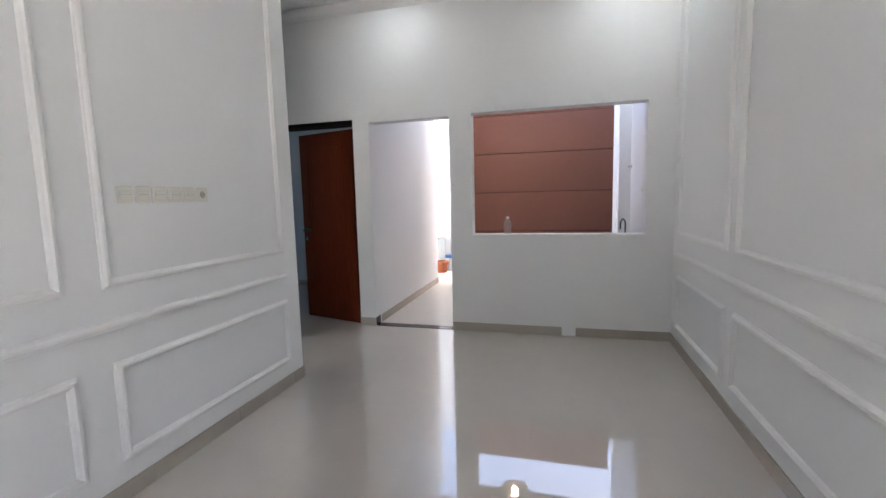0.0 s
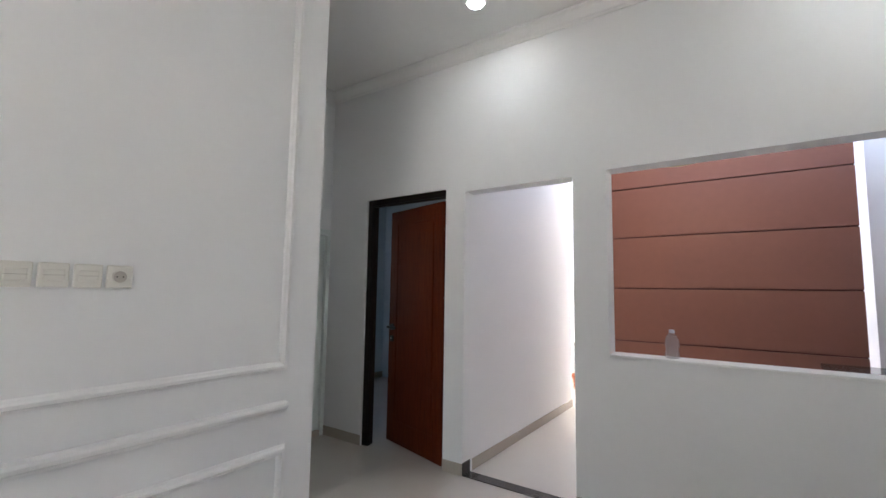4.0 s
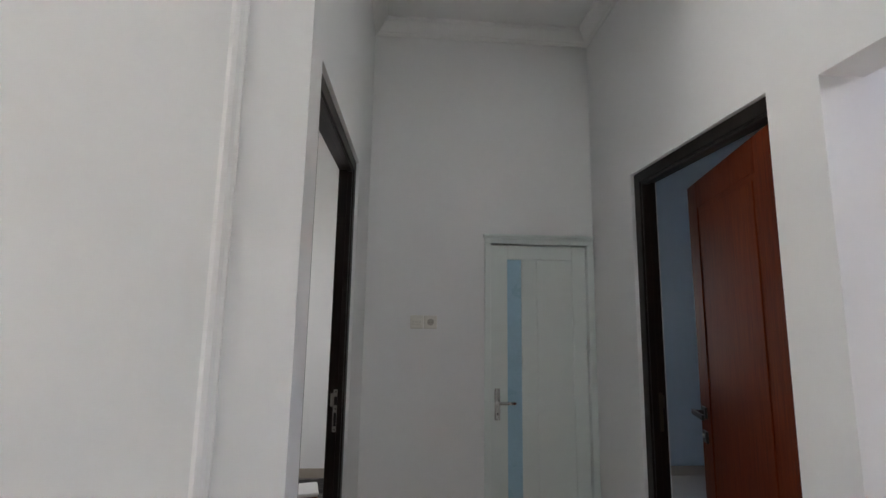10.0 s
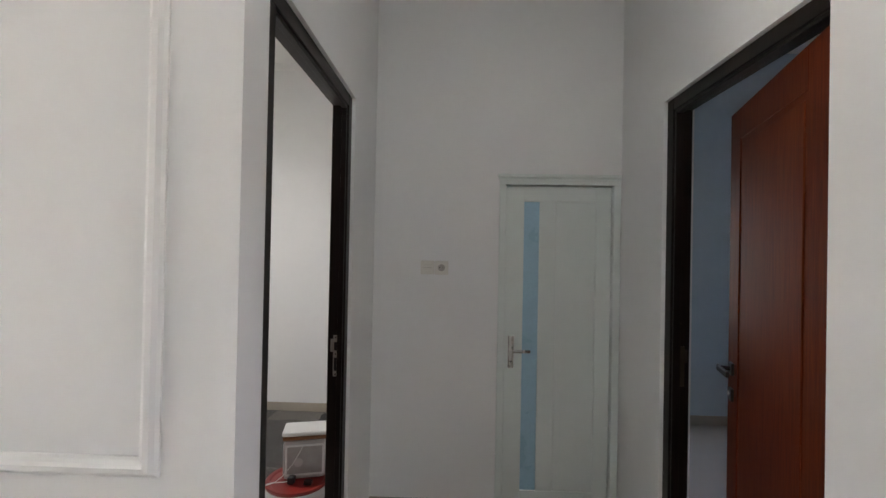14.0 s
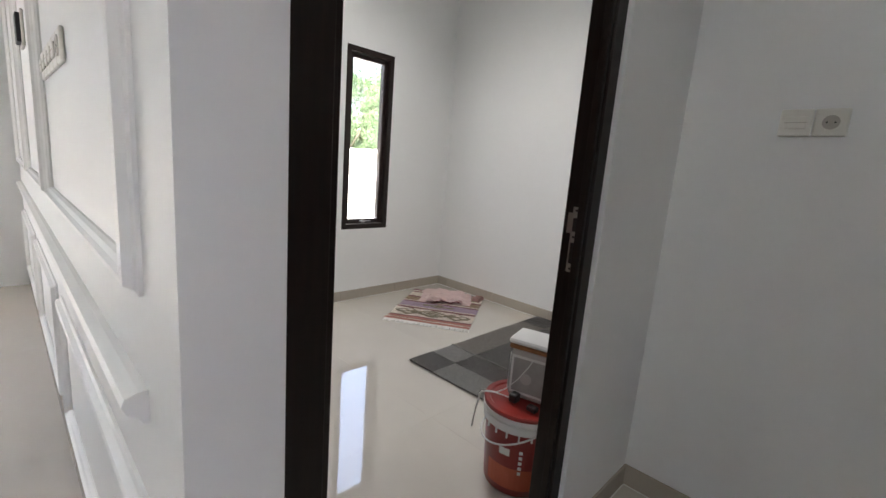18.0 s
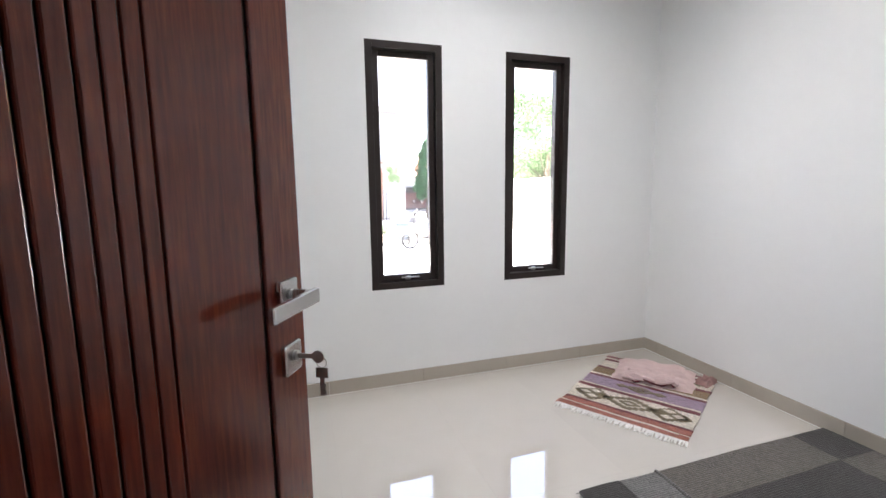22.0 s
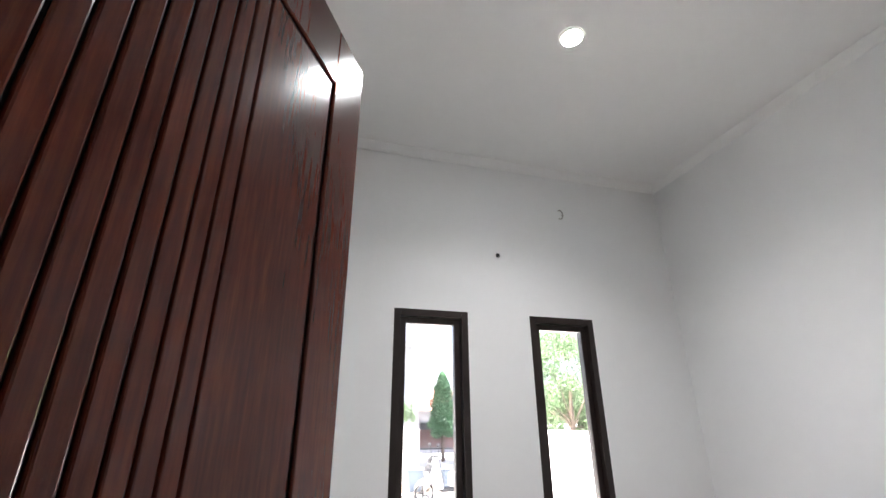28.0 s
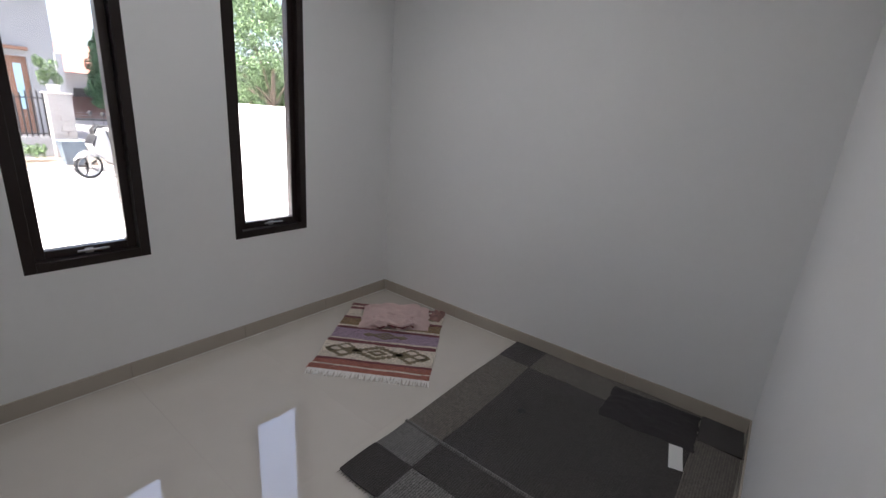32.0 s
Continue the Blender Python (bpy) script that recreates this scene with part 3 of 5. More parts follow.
socket(pose(-3.083, BY1, 1.425, 0, 0, 180), "cream power socket on the bedroom wall by the door")
breaker = thing("breaker_box", pose(XL, 0.74, 1.67, 0, 0, -90), "dark breaker box with a white rim on the wall", "breaker box")
part("rim", boxed((-0.075, 0.075, 0, 0.012, -0.075, 0.075), bevel=0.004), SWITCH, breaker)
part("cover", boxed((-0.06, 0.06, 0.010, 0.028, -0.06, 0.06), bevel=0.004), BLACK, breaker)

# ---- lamps ----
def downlight(x, y, z, watts, label, r=0.055, color=(0.70, 0.88, 1.0), beam=165):
    d = thing("downlight", pose(x, y, z), label, "ceiling lamp", "recessed downlights")
    part("trim_ring", turned([(r, -0.001), (r + 0.014, -0.002), (r + 0.012, -0.008), (r + 0.002, -0.010), (r, -0.004), (r, -0.001)], 36), TRIM, d, "white trim ring", True)
    part("lit_disc", tube(bmesh.new(), r, r, 0.002, Matrix.Translation((0, 0, -0.004)), 36), LAMP, d, "glowing lamp disc")
    ld = bpy.data.lights.new("downlight_beam", "SPOT")
    ld.energy, ld.spot_size, ld.spot_blend, ld.shadow_soft_size, ld.color = watts, radians(beam), 1.0, 0.05, color
    lo = new("downlight_beam", ld)
    lo.matrix_world = look((x, y, z - 0.02), (x, y, 0))


downlight(-1.13, 3.97, H, 0.17, "lit round white downlight in the living room ceiling")
downlight(1.02, 3.97, H, 0.17, "lit round white downlight in the living room ceiling")
# This third lamp is an added light source that stays out of view.
downlight(0.0, 1.2, H, 0.17, "lit round white downlight in the living room ceiling")
downlight(-3.13, 1.57, HB, 10.5, "lit round white downlight in the bedroom ceiling", 0.05, (0.97, 0.98, 1.0), 135)

# ---- bedroom windows ----
def window(x0, x1):
    name = "window_1" if x0 > -3.1 else "window_2"
    w = tagged(new(name), "narrow dark aluminium top-hung window with clear glass", "window", kind="structure")
    cx = (x0 + x1) / 2
    w.matrix_basis = pose(cx, BY0 - 0.055, 0)
    hw = (x1 - x0) / 2
    z0, z1 = WZ
    f = 0.042
    for a, b, c, d in ((-hw, -hw + f, z0, z1), (hw - f, hw, z0, z1), (-hw + f, hw - f, z0, z0 + f), (-hw + f, hw - f, z1 - f, z1)):
        part("window_frame", boxed((a, b, -0.035, 0.057, c, d), bevel=0.002), ALU, w)
    s, e = 0.038, f + 0.002
    for a, b, c, d in ((-hw + e, -hw + e + s, z0 + e, z1 - e), (hw - e - s, hw - e, z0 + e, z1 - e), (-hw + e + s, hw - e - s, z0 + e, z0 + e + s), (-hw + e + s, hw - e - s, z1 - e - s, z1 - e)):
        part("sash", boxed((a, b, -0.030, 0.022, c, d), bevel=0.003), ALU, w)
    pane = part("pane", boxed((-hw + e + s - 0.004, hw - e - s + 0.004, -0.006, -0.001, z0 + e + s - 0.004, z1 - e - s + 0.004)), GLASS, w)
    pane.visible_shadow = False
    bm = boxed((-0.016, 0.016, 0.022, 0.032, z0 + e + 0.006, z0 + e + 0.030), bevel=0.003)
    box(bm, -0.075, 0.045, 0.032, 0.041, z0 + e + 0.017, z0 + e + 0.026, 0.003)
    part("catch", bm, DULL, w, "grey metal window catch", True)


for w in WINDOWS:
    window(*w)
hole = thing("cable_hole", pose(-3.184, BY0, 2.526), "small dark cable hole in the white wall", "cable hole")
part("dark_bore", tube(bmesh.new(), 0.016, 0.013, 0.003, Matrix.Rotation(radians(-90), 4, "X"), 14), BLACK, hole)
hk = thing("wall_hook", pose(-3.698, BY0, 2.897), "small white cable clip bent on the wall", "wall hook")
part("bent_wire", swept([(0.024 * math.cos(a), 0.010, 0.036 * math.sin(a)) for a in [radians(60 + 24 * k) for k in range(11)]], 0.005), DULL, hk, smooth=True)
part("foot", boxed((-0.03, -0.018, 0, 0.012, -0.006, 0.006), bevel=0.002), DULL, hk)

# ---- soft things on the bedroom floor ----
def weave(name, color, stripe=None, across=1.0):
    """Coarse woven cloth: ribs and threads as relief, an optional thin second colour in the ribs."""
    m, nt, b = nodes_of(name, 0.95)
    b.inputs["Sheen Weight"].default_value, b.inputs["Sheen Roughness"].default_value = 0.25, 0.5
    tc = nt.nodes.new("ShaderNodeTexCoord")
    wv = nt.nodes.new("ShaderNodeTexWave")
    wv.inputs["Scale"].default_value, wv.inputs["Distortion"].default_value = 30.0 * across, 4.5
    wv.inputs["Detail"].default_value, wv.inputs["Detail Scale"].default_value = 3, 6
    wv.bands_direction = "Y"
    nt.links.new(tc.outputs["Object"], wv.inputs["Vector"])
    fuzz = noise_node(nt, 70, 6, rough=0.75)
    col = nt.nodes.new("ShaderNodeMix")
    col.data_type = "RGBA"
    col.inputs[6].default_value = (*times(color, 0.72), 1)
    col.inputs[7].default_value = (*(stripe or times(color, 1.2)), 1)
    nt.links.new(wv.outputs["Fac"], col.inputs[0])
    sp = nt.nodes.new("ShaderNodeMix")
    sp.data_type, sp.blend_type = "RGBA", "MULTIPLY"
    sp.inputs[0].default_value = 0.85
    nt.links.new(col.outputs[2], sp.inputs[6])
    nt.links.new(ramp(nt, fuzz, [(0.35, (0.55, 0.55, 0.55)), (0.65, (1.3, 1.3, 1.3))]), sp.inputs[7])
    nt.links.new(sp.outputs[2], b.inputs["Base Color"])
    bump_to(nt, b, wv.outputs["Fac"], 0.5, 0.003)
    return m


CHAR = weave("charcoal_carpet_weave", (0.040, 0.034, 0.031))
ASH = weave("ash_grey_carpet_weave", (0.11, 0.103, 0.097), (0.215, 0.205, 0.195))
TAUPE = weave("taupe_carpet_weave", (0.115, 0.098, 0.082), (0.165, 0.142, 0.12))


def sheet(x0, x1, y0, y1, z, thick, wobble, step=0.035, seed=0.0):
    """A soft rectangular sheet with uneven height and slightly wavy edges."""
    bm = bmesh.new()
    nx, ny = max(2, int((x1 - x0) / step)), max(2, int((y1 - y0) / step))
    rows = []
    for j in range(ny + 1):
        row = []
        for i in range(nx + 1):
            x, y = x0 + (x1 - x0) * i / nx, y0 + (y1 - y0) * j / ny
            n = noise.noise(Vector((x * 4 + seed, y * 4, seed)))
            e = noise.noise(Vector((x * 6, y * 6, 3 + seed)))
            edge = 0.011 if i in (0, nx) or j in (0, ny) else 0.0
            row.append(bm.verts.new((x + edge * e, y + edge * n, z + wobble * max(0, n))))
        rows.append(row)
    faces = [bm.faces.new((rows[j][i], rows[j][i + 1], rows[j + 1][i + 1], rows[j + 1][i])) for j in range(ny) for i in range(nx)]
    ext = bmesh.ops.extrude_face_region(bm, geom=faces)
    bmesh.ops.translate(bm, vec=(0, 0, thick), verts=[v for v in ext["geom"] if isinstance(v, bmesh.types.BMVert)])
    return bm


carpet = thing("woven_carpet", pose(0, 0, 0.004), "grey woven carpet with charcoal middle and checked border", "carpet")
CX = (-4.590, -4.360, -3.510, -3.318, -3.118)
CY = (1.648, 1.858, 2.735, 2.922)
part("middle", sheet(CX[1], CX[2], CY[1], CY[2], 0, 0.009, 0.004, seed=1), CHAR, carpet)
part("border", sheet(CX[1], CX[2], CY[0], CY[1], 0, 0.009, 0.004, seed=2), TAUPE, carpet)
part("border", sheet(CX[1], CX[2], CY[2], CY[3], 0, 0.009, 0.004, seed=3), TAUPE, carpet)
part("border", sheet(CX[0], CX[1], CY[1], CY[2], 0, 0.009, 0.004, seed=4), TAUPE, carpet)
part("corner_square", sheet(CX[0], CX[1], CY[0], CY[1], 0, 0.009, 0.004, seed=5), CHAR, carpet)
part("corner_square", sheet(CX[0], CX[1], CY[2], CY[3], 0, 0.009, 0.004, seed=6), CHAR, carpet)
part("border", sheet(CX[2], CX[3], CY[0], CY[1], 0, 0.009, 0.004, seed=7), ASH, carpet)
part("inner_strip", sheet(CX[2], CX[3], CY[1], CY[2], 0, 0.009, 0.004, seed=8), CHAR, carpet)
part("border", sheet(CX[2], CX[3], CY[2], CY[3], 0, 0.009, 0.004, seed=9), ASH, carpet)
part("corner_square", sheet(CX[3], CX[4], CY[0], CY[1], 0, 0.009, 0.004, seed=10), CHAR, carpet)
part("border", sheet(CX[3], CX[4], CY[1], CY[2], 0, 0.009, 0.004, seed=11), ASH, carpet)
part("corner_square", sheet(CX[3], CX[4], CY[2], CY[3], 0, 0.009, 0.004, seed=12), CHAR, carpet)
part("crease", swept([(CX[2] + 0.01 * noise.noise(Vector((0, y * 5, 0))), y, 0.010) for y in [CY[0] + 0.05 * k for k in range(26)]], 0.008, 8), ASH, carpet, "raised crease along the fold")
part("worn_hole", turned([(0.0, 0.0145), (0.012, 0.0145), (0.02, 0.0138), (0.022, 0.0125)], 9), BLACK, carpet, "small dark worn hole", at=Matrix.Translation((-3.96, 2.02, 0)))
part("loose_thread", swept([(-3.945, 2.03, 0.016), (-3.93, 2.035, 0.022), (-3.915, 2.03, 0.015)], 0.002, 5), ASH, carpet, "pale loose thread")
bm = bmesh.new()
for k in range(90):
    y = CY[0] + 0.008 + (CY[3] - CY[0] - 0.016) * k / 89
    e = random.uniform(-0.004, 0.004)
    t0 = Matrix.Translation((CX[4] - 0.004, y, 0.004)) @ Matrix.Rotation(radians(90), 4, "Y") @ Matrix.Rotation(random.uniform(-0.3, 0.3), 4, "X")
    tube(bm, 0.002, 0.0012, 0.018 + e, t0, 5)
tagged(part("edge_fringe", bm, ASH, carpet, "short grey thread fringe"), kind="stuff")

# kilim rug
KCREAM = weave("cream_kilim_weave", (0.70, 0.62, 0.52), across=2)
KRED = weave("terracotta_kilim_weave", (0.36, 0.11, 0.075), across=2)
KMAR = weave("maroon_kilim_weave", (0.16, 0.022, 0.030), across=2)
KPUR = weave("mauve_kilim_weave", (0.34, 0.235, 0.33), across=2)
KOLI = weave("olive_kilim_weave", (0.25, 0.155, 0.070), across=2)
KMOT = weave("dark_olive_motif_weave", (0.20, 0.155, 0.085), across=2)
KFRI = material("white_cotton_fringe", (0.80, 0.78, 0.75), 0.9, grain=0.1, scale=60)
ax = Vector((-0.842, -0.540, 0)).normalized()
km = Matrix.Translation((-3.652, 1.229, 0.003)) @ Matrix.Rotation(math.atan2(ax.y, ax.x), 4, "Z")
rug = thing("kilim_rug", km, "colourful striped kilim rug with a white fringe", "rug")
W = 0.343
bands = ((0.0, 0.046, KRED), (0.046, 0.061, KCREAM), (0.061, 0.106, KRED), (0.106, 0.129, KMAR), (0.129, 0.317, KCREAM), (0.317, 0.354, KMAR), (0.354, 0.372, KCREAM),
         (0.372, 0.501, KPUR), (0.501, 0.529, KMAR), (0.529, 0.552, KCREAM), (0.552, 0.653, KOLI), (0.653, 0.681, KMAR), (0.681, 0.80, KCREAM), (0.80, 0.837, KMAR), (0.837, 0.86, KCREAM), (0.86, 0.897, KMAR))
for k, (a, b, m) in enumerate(bands):
    part("band", sheet(a, b, -W, W, 0, 0.005, 0.003, 0.03, seed=20 + k), m, rug)


def lozenge(bm, x, y, hx, hy, z, inner=0.0):
    """A stepped diamond, hollow where inner is given."""
    n = 5
    for k in range(n):
        w0 = hy * (1 - k / n)
        a, b = hx * k / n, hx * (k + 1) / n
        for s in (-1, 1):
            hole = max(0.0, inner * hy - hy * k / n)
            for lo, hi in (((-w0, -hole), (hole, w0)) if hole > 0 else ((-w0, w0),)):
                box(bm, *sorted((x + s * a, x + s * b)), y + lo, y + hi, z, z + 0.0025)


for cx, hx, rows in ((0.223, 0.075, (0,)), (0.437, 0.042, (0,)), (0.741, 0.042, (-0.16,))):
    bm = bmesh.new()
    for y in rows:
        lozenge(bm, cx, y, hx, hx * 2.0, 0.0065, 0.62)
        lozenge(bm, cx, y, hx * 0.42, hx * 0.8, 0.0065, 0.4)
        for s in (-1, 1):
            if hx > 0.05:
                lozenge(bm, cx, y + s * 0.205, hx * 1.05, 0.095, 0.0065)
                lozenge(bm, cx, y + s * 0.275, hx * 0.55, 0.045, 0.0065)
                for u, v in ((0.036, 0.0), (-0.036, 0.0), (0.0, 0.052)):
                    spot = bmesh.new()
                    lozenge(spot, cx + u, y + s * (0.205 + v), 0.019, 0.032, 0.0092)
                    part("motif_eye", spot, KCREAM, rug)
            else:
                lozenge(bm, cx, y + s * 0.11, 0.022, 0.035, 0.0065)
    part("motif", bm, KMOT, rug, "stepped olive diamond motif")
bm = bmesh.new()
for k in range(110):
    y = -W + 2 * W * (k + 0.5) / 110
    m = Matrix.Translation((0.002, y, 0.003)) @ Matrix.Rotation(radians(-92), 4, "Y") @ Matrix.Rotation(random.uniform(-0.35, 0.35), 4, "X")
    tube(bm, 0.0042, 0.0026, random.uniform(0.040, 0.062), m, 5)
tagged(part("fringe", bm, KFRI, rug, "white knotted fringe"), kind="stuff")

# folded cloth on the rug
CLOTH = material("dusty_pink_cotton", (0.58, 0.43, 0.41), 0.9, grain=0.14, scale=14, bump=0.35, dist=0.004)
cloth = thing("folded_cloth", km @ Matrix.Translation((0.72, -0.01, 0.006)) @ Matrix.Rotation(radians(8), 4, "Z"), "crumpled dusty pink cotton cloth on the rug", "cloth")


def crumpled(hx, hy, height, seed, n=34):
    bm = bmesh.new()
    rows = []
    for j in range(n + 1):
        row = []
        for i in range(n + 1):
            u, v = i / n * 2 - 1, j / n * 2 - 1
            q = noise.noise(Vector((u * 2.6 + seed, v * 2.6, seed))) * 0.55 + noise.noise(Vector((u * 6 + seed, v * 5, 2 + seed))) * 0.3
            r = noise.noise(Vector((seed + 9, u * 2, v * 2)))
            rim = min(1.0, 5 * (1 - max(abs(u), abs(v))))
            row.append(bm.verts.new((u * hx * (1 + 0.10 * r), v * hy * (1 + 0.10 * q), rim * height * (0.62 + 0.75 * q) + 0.001)))
        rows.append(row)
    for j in range(n):
        for i in range(n):
            bm.faces.new((rows[j][i], rows[j][i + 1], rows[j + 1][i + 1], rows[j + 1][i]))
    for v in bm.verts:
        v.co.z = max(v.co.z, 0.001)
    return bm


part("lower_fold", crumpled(0.175, 0.235, 0.034, 3.1, 44), CLOTH, cloth, smooth=True)
part("middle_fold", crumpled(0.150, 0.205, 0.034, 21.4, 44), CLOTH, cloth, smooth=True, at=Matrix.Translation((0.012, 0.015, 0.022)) @ Matrix.Rotation(0.12, 4, "Z"))
part("hem", swept([(-0.165 + 0.012 * math.sin(k * 1.7), -0.15 + 0.025 * k, 0.030 + 0.012 * math.sin(k * 1.1)) for k in range(13)], 0.011, 8), CLOTH, cloth, smooth=True)
part("hem_stripe", swept([(-0.176 + 0.012 * math.sin(k * 1.7), -0.13 + 0.022 * k, 0.020 + 0.010 * math.sin(k * 1.1)) for k in range(12)], 0.0055, 6), KMAR, cloth, "thin dark red stripe along the hem", True)
part("upper_fold", crumpled(0.080, 0.165, 0.050, 7.7), CLOTH, cloth, smooth=True, at=Matrix.Translation((-0.095, 0.01, 0.020)))
bag = thing("knotted_cloth", pose(-4.49, 1.045, 0.004, 0, 0, 20), "small knotted brown cloth by the skirting", "cloth")
part("bundle", crumpled(0.075, 0.040, 0.05, 12.3, 18), material("brown_pink_cotton", (0.36, 0.21, 0.19), 0.9, grain=0.3, scale=30), bag, smooth=True)

PAD = material("black_fleece", (0.032, 0.028, 0.030), 0.95, grain=0.2, scale=40, bump=0.2)
pad = thing("dark_cloth", pose(-4.385, 2.525, 0.016, 0, 0, 3), "folded black cloth lying on the grey carpet", "cloth")
part("fold", crumpled(0.160, 0.215, 0.020, 5.2, 44), PAD, pad, smooth=True)
tag_ = thing("paper_tag", pose(-4.152, 2.690, 0.0165, 0, 0, 13), "small white paper slip on the carpet", "paper")
part("slip", sheet(-0.085, 0.085, -0.029, 0.029, 0, 0.0012, 0.003, 0.03, 40), material("white_paper", (0.78, 0.78, 0.76), 0.8, grain=0.03), tag_)

# ---- paint bucket with a storage box ----
PAILRED = material("red_printed_plastic", (0.25, 0.022, 0.018), 0.3, grain=0.18, scale=7)
PAILWHITE = material("white_bucket_plastic", (0.70, 0.69, 0.68), 0.35, grain=0.06, scale=14)
PAILORANGE = material("orange_printed_plastic", (0.50, 0.10, 0.045), 0.32, grain=0.1)
pail = thing("paint_bucket", pose(-2.775, 2.712, 0.004, 0, 0, 30), "large red plastic paint bucket with a white rim", "bucket")
part("tub", turned([(0.0, 0.001), (0.128, 0.0), (0.132, 0.006), (0.146, 0.27), (0.148, 0.272)], 44), PAILRED, pail, smooth=True)
part("rim_band", turned([(0.146, 0.268), (0.156, 0.270), (0.158, 0.300), (0.154, 0.304), (0.160, 0.308), (0.160, 0.326), (0.150, 0.330), (0.146, 0.330)], 44), PAILWHITE, pail, "white ribbed rim", True)
part("lid", turned([(0.0, 0.338), (0.132, 0.336), (0.138, 0.342), (0.156, 0.343), (0.159, 0.338), (0.158, 0.326), (0.150, 0.324)], 44), PAILRED, pail, "red snap-on lid", True)
for k in range(20):
    part("rib", boxed((-0.003, 0.003, 0.1465, 0.152, 0.245, 0.268)), PAILWHITE, pail, at=Matrix.Rotation(2 * math.pi * k / 20, 4, "Z"))
part("handle", swept([(0.158 * math.cos(a), 0.158 * math.sin(a), 0.288 - 0.10 * abs(math.sin((a - 3.3) * 0.9)) * (1 if 3.3 < a < 6.8 else 0)) for a in [3.3 + 3.49 * k / 24 for k in range(25)]], 0.0035), PAILWHITE, pail, "white carrying handle", True)


def round_label(a0, a1, z0, z1, r0, r1, n=14):
    bm = bmesh.new()
    v = [[bm.verts.new((r * math.cos(a), r * math.sin(a), z)) for a in [a0 + (a1 - a0) * k / n for k in range(n + 1)]] for r, z in ((r0, z0), (r1, z1))]
    for k in range(n):
        bm.faces.new((v[0][k], v[0][k + 1], v[1][k + 1], v[1][k]))
    return bm


part("print_field", round_label(-0.9, 1.2, 0.03, 0.12, 0.1345, 0.139), PAILORANGE, pail, "orange printed field")
for k in range(5):
    part("print_bar", round_label(0.05, 0.14, 0.10 + 0.022 * k, 0.114 + 0.022 * k, 0.1387 + 0.0011 * k, 0.1394 + 0.0011 * k, 3), PAILWHITE, pail)
part("print_bar", round_label(-0.5, -0.2, 0.17, 0.20, 0.1428, 0.1444, 6), PAILWHITE, pail)

store = thing("storage_box", pose(-2.822, 2.735, 0.3475, 0, 0, -76), "translucent plastic storage box with a white lid", "storage box")
MILKY = material("milky_plastic", (0.50, 0.475, 0.465), 0.25, grain=0.05)
part("tub", boxed((-0.105, 0.105, -0.066, 0.066, 0, 0.200), bevel=0.018), MILKY, store, smooth=True)
# Recesses are flat panels; their shade is put into this darker grey.
RECESS = material("darkened_recess_plastic", (0.36, 0.34, 0.33), 0.3, grain=0.2, scale=20)
part("front_border", boxed((0.1042, 0.1062, -0.058, 0.058, 0.022, 0.178), bevel=0.001), PAILWHITE, store)
part("front_recess", boxed((0.1050, 0.1072, -0.050, 0.050, 0.032, 0.168), bevel=0.001), RECESS, store)
part("front_emblem", tube(bmesh.new(), 0.020, 0.020, 0.002, Matrix.Translation((0.1068, 0.012, 0.09)) @ Matrix.Rotation(radians(90), 4, "Y"), 20), MILKY, store)
part("side_border", boxed((-0.095, 0.095, 0.0652, 0.0672, 0.022, 0.178), bevel=0.001), PAILWHITE, store)
part("side_recess", boxed((-0.086, 0.086, 0.0660, 0.0682, 0.032, 0.168), bevel=0.001), RECESS, store)
part("brown_band", boxed((-0.110, 0.110, -0.071, 0.071, 0.200, 0.219), bevel=0.008), material("caramel_band", (0.26, 0.10, 0.035), 0.4, grain=0.15), store, "caramel brown lid band", True)
part("lid", boxed((-0.114, 0.114, -0.075, 0.075, 0.219, 0.245), bevel=0.013), PAILWHITE, store, "white rounded lid", True)
part("emblem", tube(bmesh.new(), 0.022, 0.022, 0.003, Matrix.Translation((0.03, 0.069, 0.09)) @ Matrix.Rotation(radians(-90), 4, "X"), 20), MILKY, store)
WIRE = material("white_cable_plastic", (0.66, 0.66, 0.64), 0.4, grain=0.04)
cable = thing("charger_cable", pose(-2.70, 2.66, 0.0), "thin white cable with a black plug on the bucket", "cable")
part("cord", swept([(-0.052, 0.085, 0.525), (-0.045, 0.07, 0.49), (-0.034, 0.035, 0.43), (-0.026, -0.01, 0.375), (-0.014, -0.04, 0.352), (0.006, -0.076, 0.350), (0.022, -0.098, 0.335), (0.026, -0.108, 0.27), (0.030, -0.118, 0.18), (0.034, -0.112, 0.185), (0.030, -0.103, 0.27), (0.020, -0.092, 0.345), (-0.005, -0.045, 0.352), (-0.015, 0.0, 0.353), (-0.018, 0.03, 0.355)], 0.0022, 6), WIRE, cable, smooth=True)
part("plug", boxed((-0.040, -0.003, 0.022, 0.056, 0.345, 0.380), bevel=0.006), BLACK, cable, "black plug")
part("plug", boxed((-0.032, -0.002, 0.105, 0.145, 0.345, 0.366), bevel=0.006), BLACK, cable, "black adapter")

# ---- kitchen and passage behind the hatch ----
JOINT = material("maroon_wall_joint", (0.105, 0.022, 0.018), 0.6, grain=0.1)
redwall = tagged(new("wall_kitchen", mesh_of("wall_kitchen", boxed((-1.21, 1.18, 6.87, 6.99, 0, 2.85)), JOINT)), "terracotta panelled kitchen wall with dark red joints", "wall", kind="structure")
for z0, z1 in ((0.0, 0.265), (0.277, 0.855), (0.867, 1.445), (1.457, 2.025), (2.037, 2.595), (2.607, 2.85)):
    part("panel", boxed((-1.215, 1.185, 6.846, 6.869, z0, z1), bevel=0.004), RED, redwall)
